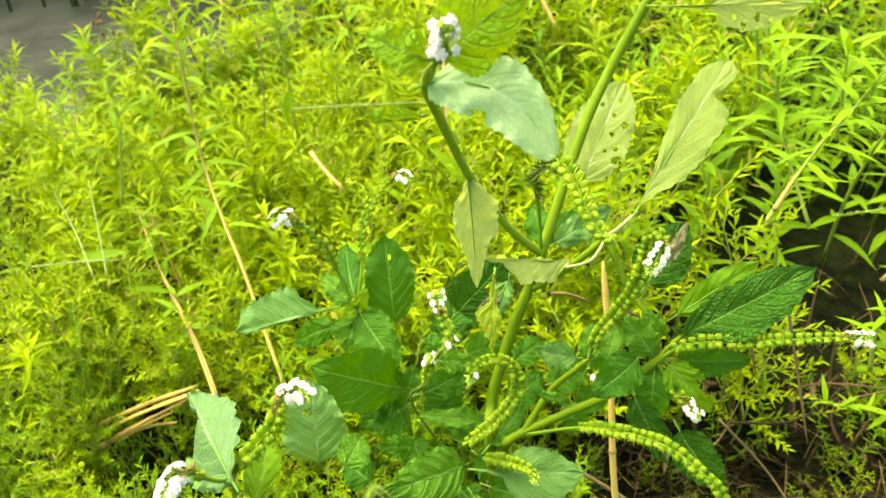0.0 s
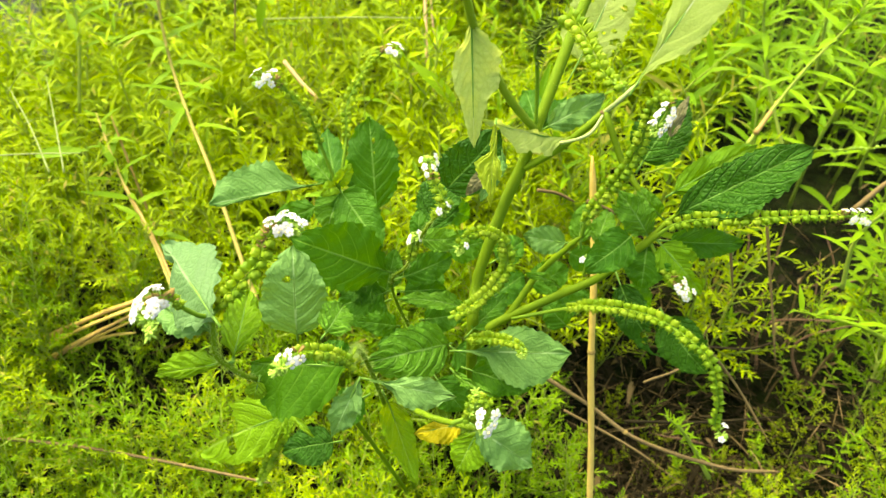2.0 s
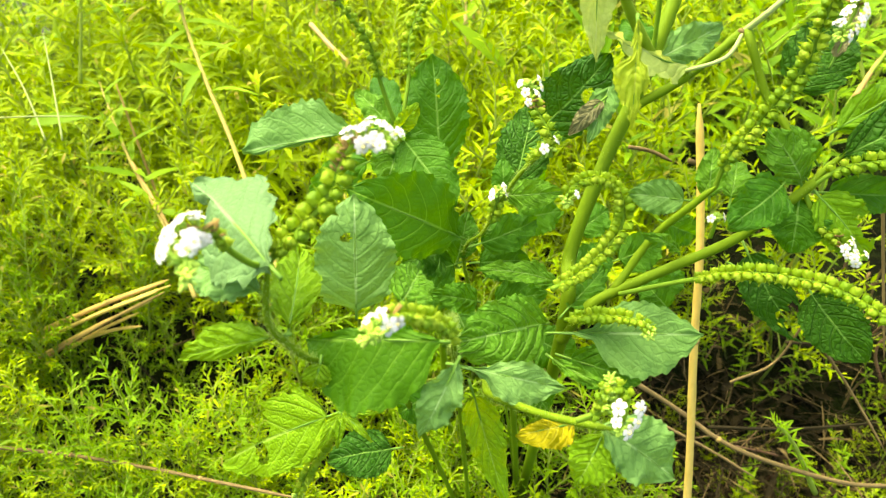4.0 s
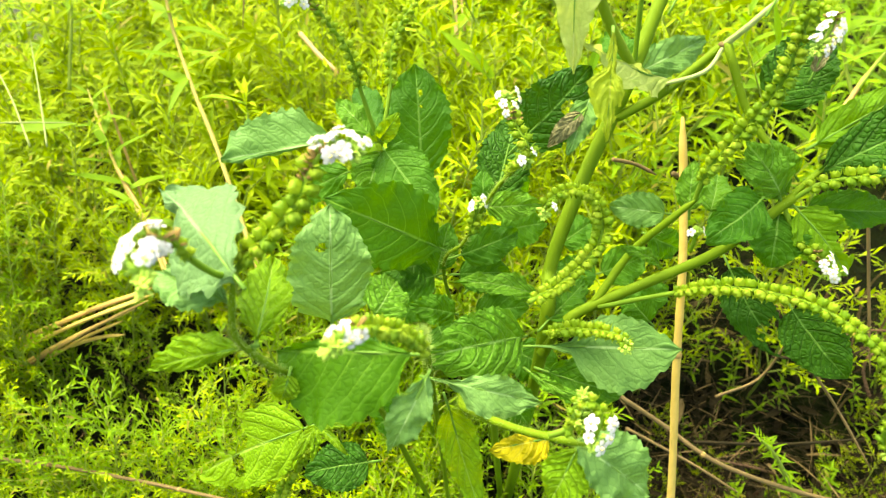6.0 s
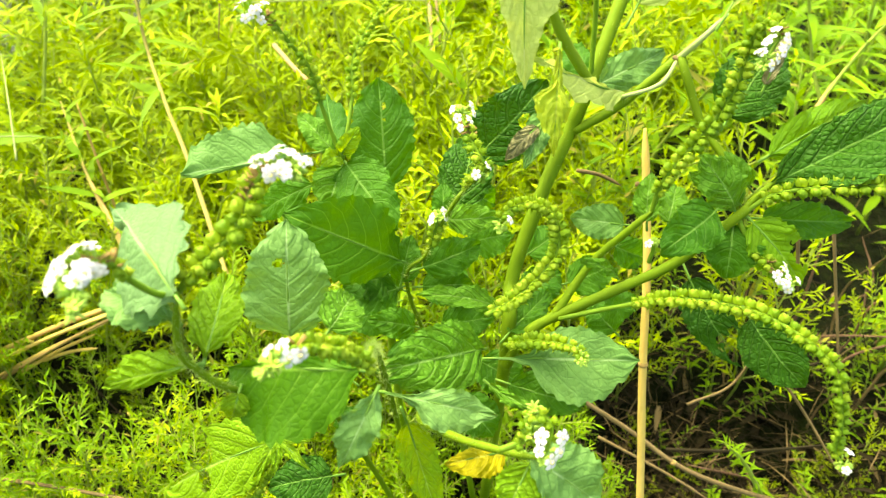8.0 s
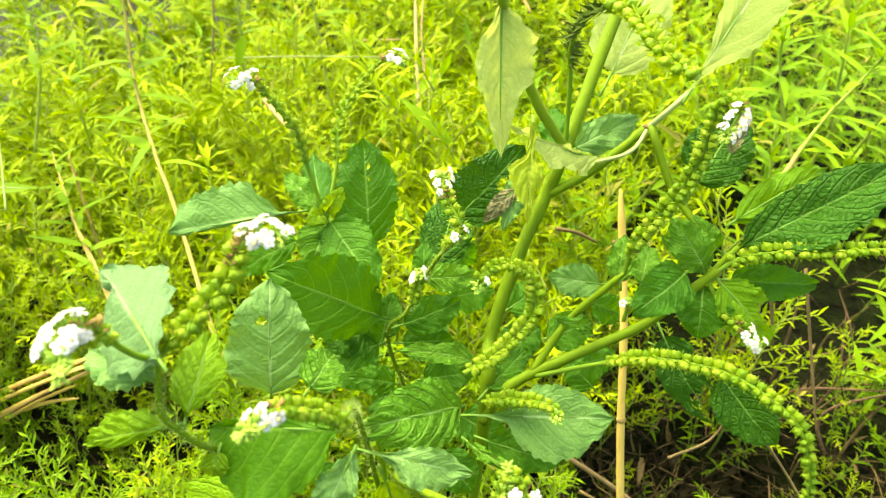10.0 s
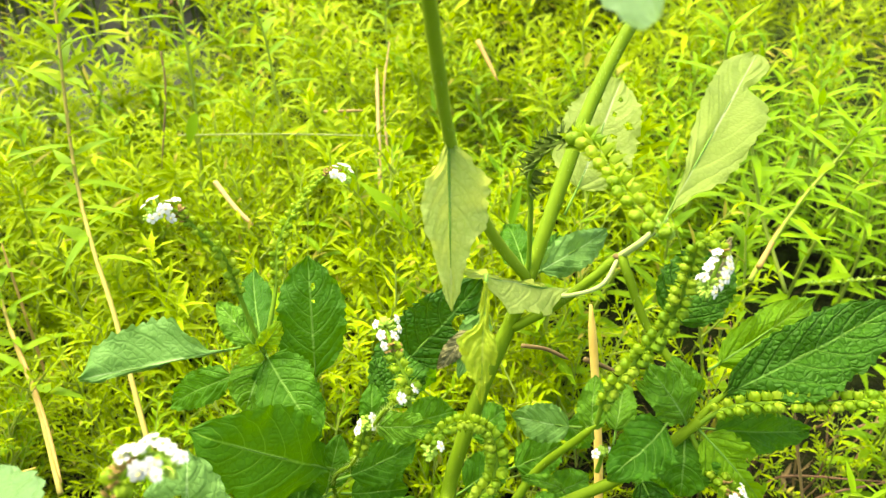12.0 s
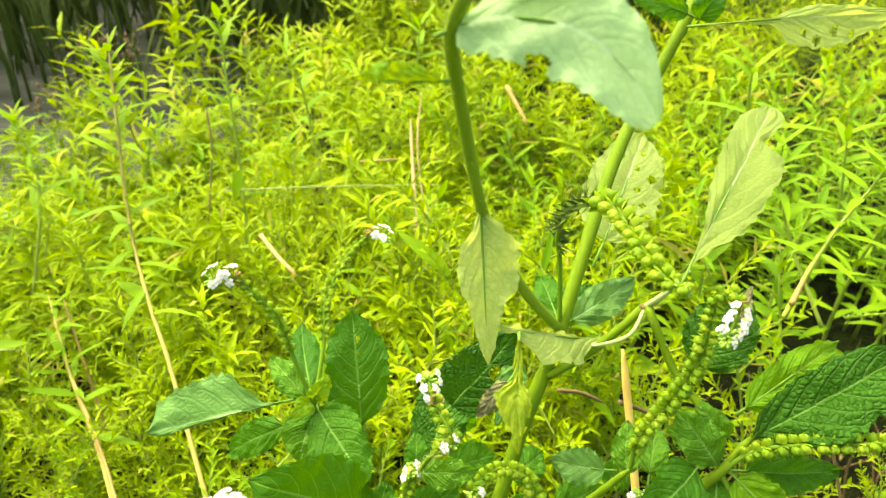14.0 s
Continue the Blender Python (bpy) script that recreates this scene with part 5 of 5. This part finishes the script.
# ---- tall weeds ----
def tall_weed(points, leaf_size, count, first=0.2, mat=None, bark=None):
    """A tall weed: a thin stem with narrow leaves up its length."""
    path = smooth_path(points, 8)
    ob = tagged(new("tall_weed"), "tall yellow-green weed with a tan stem and narrow leaves", "weed", "tall weeds")
    ob.location = path[0]
    bpy.context.view_layer.update()
    part("stem", mesh_from("stem", *tube_data(path, 0.0018 if bark else 0.0017, 0.0010 if bark else 0.0008, 7, 0.1), bark or WEED_STEM), ob)
    for k in range(count):
        f = (first + (1 - first) * (k / count) ** 0.8) * (len(path) - 1.001)
        q = path[int(f)].lerp(path[int(f) + 1], f - int(f))
        a = k * 2.4 + chance.uniform(-0.5, 0.5)
        t = k / count
        way = Vector((math.cos(a), math.sin(a), 0.2 + 0.9 * t * t + chance.uniform(-0.2, 0.4)))
        size = leaf_size * chance.uniform(0.65, 1.15) * (1.05 - 0.4 * t)
        part("leaf", mesh_from("leaf", *blade_data(q, way, (0, 0, 1), size, size * chance.uniform(0.14, 0.22), chance.uniform(0.05, 0.5), 6), mat or BROAD), ob)
    return ob


def seed_head(points):
    """A grass ear: a thin stalk set with small seeds."""
    path = smooth_path(points, 12)
    ob = tagged(new("grass_ear"), "pale green grass ear with rows of tiny seeds", "grass")
    ob.location = path[0]
    bpy.context.view_layer.update()
    part("stalk", mesh_from("stalk", *tube_data(path, 0.0009, 0.0005, 6), GRASS), ob)
    seed = mesh_from("seed", *lobe_ball(0.0009, 0.0009, 0.0017, 0, 5, 7), BUD)
    for k in range(2 * len(path)):
        q = path[k // 2]
        up = Vector((chance.gauss(0, 1), chance.gauss(0, 1), chance.gauss(0.4, 1))).normalized()
        part("seed", seed, ob).matrix_world = aim(q + up * 0.0013, up, 0, chance.uniform(0.7, 1.2))
    return ob


def single_leaf(base, tip, width):
    base, tip = Vector(base), Vector(tip)
    ob = tagged(new("weed_leaf"), "smooth oval yellow-green leaf among the weeds", "leaf")
    ob.location = base
    bpy.context.view_layer.update()
    part("blade", mesh_from("blade", *blade_data(base, tip - base, (0, -0.4, 1), (tip - base).length, width, 0.1, 8), FEATHER), ob)
    return ob


def sedge(top, lean):
    """A rush stalk that ends in a loose head of brown seeds."""
    top = Vector(top)
    foot = Vector((top.x + lean, top.y + 0.02, ground_height(top.x + lean, top.y + 0.02)))
    ob = tagged(new("sedge"), "thin green rush with a loose head of brown seeds", "rush", "rushes by the mud")
    ob.location = foot
    bpy.context.view_layer.update()
    path = smooth_path([foot, foot.lerp(top, 0.5) + Vector((lean * 0.15, 0, 0)), top], 6)
    part("stalk", mesh_from("stalk", *tube_data(path, 0.0016, 0.0008, 6), WEED_STEM), ob)
    for k in range(11):
        spot = top + Vector((chance.gauss(0, 0.013), chance.gauss(0, 0.008), chance.gauss(0, 0.012)))
        part("seed", mesh_from("seed", [v + spot for v in lobe_ball(0.0028, 0.0028, 0.0042, 0, 4, 6)[0]], lobe_ball(1, 1, 1, 0, 4, 6)[1], RUSTY), ob)
        part("twig", mesh_from("twig", *tube_data([path[-2], path[-1].lerp(spot, 0.6), spot], 0.0005, 0.0004, 4), WEED_STEM), ob)
    return ob


for k, top in enumerate([(-0.5787, 1.2719, 0.2595), (-0.5752, 1.3317, 0.2637), (-0.5697, 1.1334, 0.2194), (-0.5663, 1.0737, 0.2159), (-0.5385, 1.3136, 0.2346), (-0.3870, 1.3563, 0.2201), (-0.5609, 1.4359, 0.2454)]):
    sedge(top, 0.05 * ((k * 7) % 5 - 2) / 2)


# ---- dry stalks and straw ----
def strand(name, points, r0, r1, mat, label, group="", flat=1.0, nodes=0):
    """A dry stalk lying or standing along its points, with joints."""
    path = smooth_path(points, 8)
    verts, faces = tube_data(path, r0, r1, 9, 0.12)
    ob = tagged(new(name), label, "stalk", group)
    ob.location = path[0]
    bpy.context.view_layer.update()
    part("stalk", mesh_from("stalk", verts, faces, mat), ob)
    for k in range(nodes):
        q = path[int((k + 0.7) * len(path) / (nodes + 0.6)) % len(path)]
        part("joint", mesh_from("joint", *[[v + q for v in lobe_ball(r0 * 1.25, r0 * 1.25, r0 * 1.0)[0]], lobe_ball(1, 1, 1)[1]], DRY_STEM), ob)
    return ob


strand("straw", [(0.1074, 0.1881, 0.0357), (0.1017, 0.2496, 0.1594), (0.0966, 0.2790, 0.2228), (0.0948, 0.3026, 0.2678), (0.0932, 0.3232, 0.2981), (0.0910, 0.3450, 0.3282)], 0.0021, 0.0019, DRY, "upright dry tan straw broken off at the top", "", nodes=1)
strand("straw", [(-0.3479, 0.4151, 0.0793), (-0.2858, 0.4125, 0.1156), (-0.2280, 0.4061, 0.1473)], 0.0015, 0.0011, DRY_STEM, "dry tan straw lying on the weeds", "bundle of lying straw", nodes=0)
strand("straw", [(-0.3438, 0.4160, 0.0836), (-0.2824, 0.4134, 0.1183), (-0.2253, 0.4075, 0.1489)], 0.0015, 0.0011, DRY, "dry tan straw lying on the weeds", "bundle of lying straw", nodes=0)
strand("straw", [(-0.3384, 0.4102, 0.0811), (-0.2783, 0.4081, 0.1166), (-0.2224, 0.4028, 0.1479)], 0.0015, 0.0011, DRY, "dry tan straw lying on the weeds", "bundle of lying straw", nodes=0)
strand("straw", [(-0.3398, 0.4056, 0.0834), (-0.2852, 0.4052, 0.1145), (-0.2338, 0.4017, 0.1419)], 0.0015, 0.0011, DRY, "dry tan straw lying on the weeds", "bundle of lying straw", nodes=0)
strand("straw", [(-0.3432, 0.4008, 0.0695), (-0.2895, 0.4029, 0.1037), (-0.2389, 0.4015, 0.1336)], 0.0015, 0.0011, DRY, "dry tan straw lying on the weeds", "bundle of lying straw", nodes=0)
strand("straw", [(-0.3330, 0.3981, 0.0741), (-0.2788, 0.4016, 0.1101), (-0.2278, 0.4019, 0.1420)], 0.0015, 0.0011, DRY_STEM, "dry tan straw lying on the weeds", "bundle of lying straw", nodes=0)
strand("straw", [(-0.3180, 0.4017, 0.0785), (-0.2856, 0.4054, 0.0989), (-0.2541, 0.4066, 0.1162)], 0.0015, 0.0011, DRY, "dry tan straw lying on the weeds", "bundle of lying straw", nodes=0)
strand("straw", [(-0.3010, 0.4080, 0.0863), (-0.2762, 0.4053, 0.0988), (-0.2517, 0.4004, 0.1085)], 0.0015, 0.0011, DRY, "dry tan straw lying on the weeds", "bundle of lying straw", nodes=0)
strand("dry_stem", [(-0.2569, 0.4992, 0.1034), (-0.2820, 0.5351, 0.1797), (-0.2975, 0.5583, 0.2242)], 0.0013, 0.0009, DRY_STEM, "thin brown weed stem among the green weeds", "", nodes=0)
strand("dry_stem", [(-0.2194, 0.7475, 0.3198), (-0.2144, 0.7286, 0.2881), (-0.2170, 0.6915, 0.2241)], 0.0011, 0.0008, OLD_STRAW, "dark brown dead stem among the weeds", "", nodes=0)
strand("straw", [(-0.1896, 0.6696, 0.2697), (-0.0973, 0.6470, 0.2831), (0.0091, 0.6391, 0.2878)], 0.0007, 0.0005, DRY_PALE, "thin pale straw lying across the weeds", "", nodes=0)
strand("straw", [(-0.0742, 0.7698, 0.2581), (-0.0311, 0.7687, 0.2618)], 0.0016, 0.0012, STALK, "short dry straw caught in the weeds", "", nodes=0)
strand("dry_stem", [(-0.0127, 0.6329, 0.2305), (-0.0179, 0.7087, 0.2802), (-0.0204, 0.7498, 0.3104)], 0.002, 0.0015, STALK, "pale dry stem standing in the weeds", "", nodes=0)
strand("dry_stem", [(-0.0062, 0.6815, 0.2351), (-0.0133, 0.7357, 0.2873), (-0.0093, 0.7830, 0.3291)], 0.0012, 0.0008, STALK, "pale dry stem standing in the weeds", "", nodes=0)
strand("dry_stem", [(-0.1414, 0.5924, 0.2632), (-0.1208, 0.5636, 0.2564), (-0.1056, 0.5476, 0.2509)], 0.002, 0.0016, STALK, "short dry stalk in the weeds", "", nodes=0)
strand("dry_stem", [(0.0938, 0.9285, 0.2940), (0.1144, 0.8743, 0.2635)], 0.003, 0.0022, DRY_STEM, "broken brown stalk in the weeds", "", nodes=0)
strand("straw", [(-0.3293, 0.3073, 0.0900), (-0.2634, 0.2957, 0.0990), (-0.2033, 0.2850, 0.1010), (-0.1590, 0.2725, 0.1080), (-0.1091, 0.2577, 0.1170)], 0.0012, 0.0010, OLD_STRAW, "yellow-brown stalk lying under the weeds", "", nodes=2)
strand("straw", [(0.0762, 0.3175, 0.1640), (0.1105, 0.3045, 0.1478), (0.1441, 0.2834, 0.1375), (0.1981, 0.2666, 0.1324), (0.2366, 0.2654, 0.1308)], 0.0016, 0.0012, OLD_STRAW, "long dry straw lying in the hollow", "", nodes=1)
strand("straw", [(0.0961, 0.3146, 0.1285), (0.1352, 0.2951, 0.1202), (0.1589, 0.2791, 0.1162)], 0.001, 0.0008, OLD_STRAW, "thin dry straw lying in the hollow", "", nodes=0)
strand("straw", [(0.1462, 0.3223, 0.1061), (0.2064, 0.3285, 0.0977), (0.2728, 0.3384, 0.0938)], 0.0012, 0.0009, DEAD, "brown rotting stalk lying in the hollow, darkened in colour for its shade", "", nodes=0)
strand("straw", [(0.2155, 0.3860, 0.1210), (0.2596, 0.3857, 0.1205), (0.2873, 0.3926, 0.1289)], 0.0012, 0.0008, DEAD, "brown rotting stalk lying in the hollow, darkened in colour for its shade", "", nodes=0)
strand("straw", [(0.1600, 0.3412, 0.1293), (0.1985, 0.3635, 0.1250), (0.2032, 0.3579, 0.1816)], 0.001, 0.0007, OLD_STRAW, "thin brown twig in the hollow", "", nodes=0)
strand("straw", [(0.1760, 0.3246, 0.2041), (0.2143, 0.3141, 0.1593), (0.2384, 0.2892, 0.1285)], 0.001, 0.0007, OLD_STRAW, "thin tan twig beside the leaves", "", nodes=0)
strand("dry_stem", [(0.2277, 0.3831, 0.2559), (0.2414, 0.3668, 0.2050), (0.2556, 0.3453, 0.1478)], 0.0011, 0.0008, OLD_STRAW, "thin dry stem standing in the hollow", "", nodes=0)
strand("dry_stem", [(0.1910, 0.3503, 0.2623), (0.2018, 0.3454, 0.2252)], 0.0011, 0.0009, OLD_STRAW, "short dry stem in the hollow", "", nodes=0)
strand("dry_stem", [(0.3222, 0.4353, 0.2272), (0.3464, 0.4481, 0.2435), (0.3676, 0.4567, 0.2544)], 0.0022, 0.0016, OLD_STRAW, "broken reddish-brown stalk among the weeds", "", nodes=0)
strand("dry_stem", [(0.2448, 0.4722, 0.2702), (0.2599, 0.4908, 0.2775), (0.2776, 0.5113, 0.2871)], 0.002, 0.0014, DRY_STEM, "tan stalk of a weed", "", nodes=0)
strand("straw", [(0.0616, 0.3449, 0.3034), (0.0741, 0.3466, 0.3000), (0.0855, 0.3451, 0.2950)], 0.0011, 0.0009, OLD_STRAW, "broken brown straw lying behind the stem", "", nodes=0)
strand("straw", [(0.0916, 0.3402, 0.2993), (0.1045, 0.3405, 0.2935), (0.1166, 0.3383, 0.2876)], 0.0013, 0.0009, OLD_STRAW, "broken brown straw lying behind the stem", "", nodes=0)
strand("dry_stem", [(-0.2762, 0.5042, 0.1835), (-0.2297, 0.4378, 0.1753), (-0.1937, 0.3789, 0.1686)], 0.0014, 0.0011, DRY_STEM, "thin brown weed stem among the green weeds", "", nodes=0)
tall_weed([(-0.1292, 0.3620, 0.1882), (-0.1423, 0.3864, 0.1983), (-0.1784, 0.4573, 0.2354), (-0.2068, 0.5083, 0.2595), (-0.2360, 0.5703, 0.2890), (-0.2500, 0.6191, 0.3593), (-0.2654, 0.6698, 0.4102)], 0.045, 34, 0.45, FEATHER, bark=TAN)
tall_weed([(-0.1943, 0.3755, 0.1627), (-0.2337, 0.4417, 0.1715), (-0.2806, 0.5105, 0.1837), (-0.3215, 0.5784, 0.2150)], 0.04, 18, 0.4, FEATHER, bark=TAN)
tall_weed([(0.2382, 0.4665, 0.2631), (0.2599, 0.4908, 0.2775), (0.2889, 0.5172, 0.3023), (0.3230, 0.5424, 0.3259), (0.3355, 0.5475, 0.3482)], 0.045, 26, 0.3)
tall_weed([(0.2969, 0.5106, 0.2237), (0.2806, 0.5516, 0.2731), (0.2661, 0.5672, 0.3232), (0.2618, 0.5659, 0.3530)], 0.045, 22, 0.3)
tall_weed([(0.2808, 0.3526, 0.2202), (0.2772, 0.3579, 0.2581), (0.2880, 0.3569, 0.2886)], 0.024, 18, 0.3, FEATHER)
tall_weed([(0.3600, 0.2980, 0.1900), (0.3217, 0.3002, 0.2048), (0.2713, 0.3078, 0.2284), (0.2223, 0.3078, 0.2430)], 0.024, 34, 0.05, FEATHER, bark=LIT_STEM)
tall_weed([(-0.1867, 0.6964, 0.1684), (-0.1920, 0.7377, 0.2444), (-0.2028, 0.7729, 0.3509), (-0.2048, 0.7816, 0.4087)], 0.045, 30, 0.3, FEATHER)
tall_weed([(-0.1111, 0.7825, 0.1621), (-0.1297, 0.8287, 0.2465), (-0.1417, 0.8427, 0.3140), (-0.1591, 0.8465, 0.3623)], 0.05, 16, 0.4)
tall_weed([(0.2812, 0.6370, 0.2856), (0.2611, 0.6337, 0.3627), (0.2567, 0.6292, 0.3962)], 0.06, 10, 0.3)
tall_weed([(-0.3721, 0.6379, 0.1796), (-0.3773, 0.7042, 0.2598), (-0.4159, 0.7581, 0.3158)], 0.045, 20, 0.3, FEATHER)
tall_weed([(0.0124, 0.8999, 0.1733), (-0.0157, 0.9623, 0.2872), (-0.0113, 0.9827, 0.3669)], 0.05, 18, 0.3)
tall_weed([(0.3438, 0.5968, 0.2558), (0.3373, 0.5991, 0.3017), (0.3304, 0.6022, 0.3491)], 0.05, 14, 0.2)
tall_weed([(0.1961, 0.2735, 0.1092), (0.1718, 0.2801, 0.1493), (0.1538, 0.2826, 0.1683)], 0.011, 40, 0.1, FEATHER)
seed_head([(0.3264, 0.5297, 0.2192), (0.3773, 0.5560, 0.2053), (0.4204, 0.5657, 0.2029), (0.3467, 0.4143, 0.2968)])
single_leaf((-0.3248, 0.4759, 0.2338), (-0.2838, 0.4808, 0.2397), 0.011)
single_leaf((0.0130, 0.5416, 0.2543), (-0.0276, 0.5668, 0.2839), 0.012)
single_leaf((-0.1695, 0.6589, 0.2938), (-0.1761, 0.6447, 0.2686), 0.010)
strand("straw", [(-0.3412, 0.4411, 0.2553), (-0.3044, 0.4428, 0.2574), (-0.2640, 0.4437, 0.2584)], 0.0006, 0.0004, DRY_PALE, "thin pale straw lying across the weeds", "", nodes=0)
strand("straw", [(-0.3025, 0.4507, 0.2352), (-0.3292, 0.4902, 0.2524), (-0.3589, 0.5275, 0.2670)], 0.0007, 0.0004, DRY_PALE, "pale dry grass stalk standing in the weeds", "", nodes=0)
strand("straw", [(-0.2910, 0.4509, 0.2355), (-0.3093, 0.4931, 0.2560), (-0.3281, 0.5347, 0.2758)], 0.0007, 0.0004, DRY_PALE, "pale dry grass stalk standing in the weeds", "", nodes=0)
r = random.Random(47)
for k in range(16):
    x, y = r.uniform(0.26, 0.44), r.uniform(0.38, 0.60)
    h, z = r.uniform(0.05, 0.16), ground_height(x, y)
    strand("dead_stem", [(x, y, z), (x + r.gauss(0, 0.012), y + r.gauss(0, 0.012), z + h * 0.5), (x + r.gauss(0, 0.03), y + r.gauss(0, 0.02), z + h)], r.uniform(0.0010, 0.0018), 0.0007, RUSTY if k % 3 else OLD_STRAW, "thin reddish-brown dead stem standing among the weeds", "dead stems")
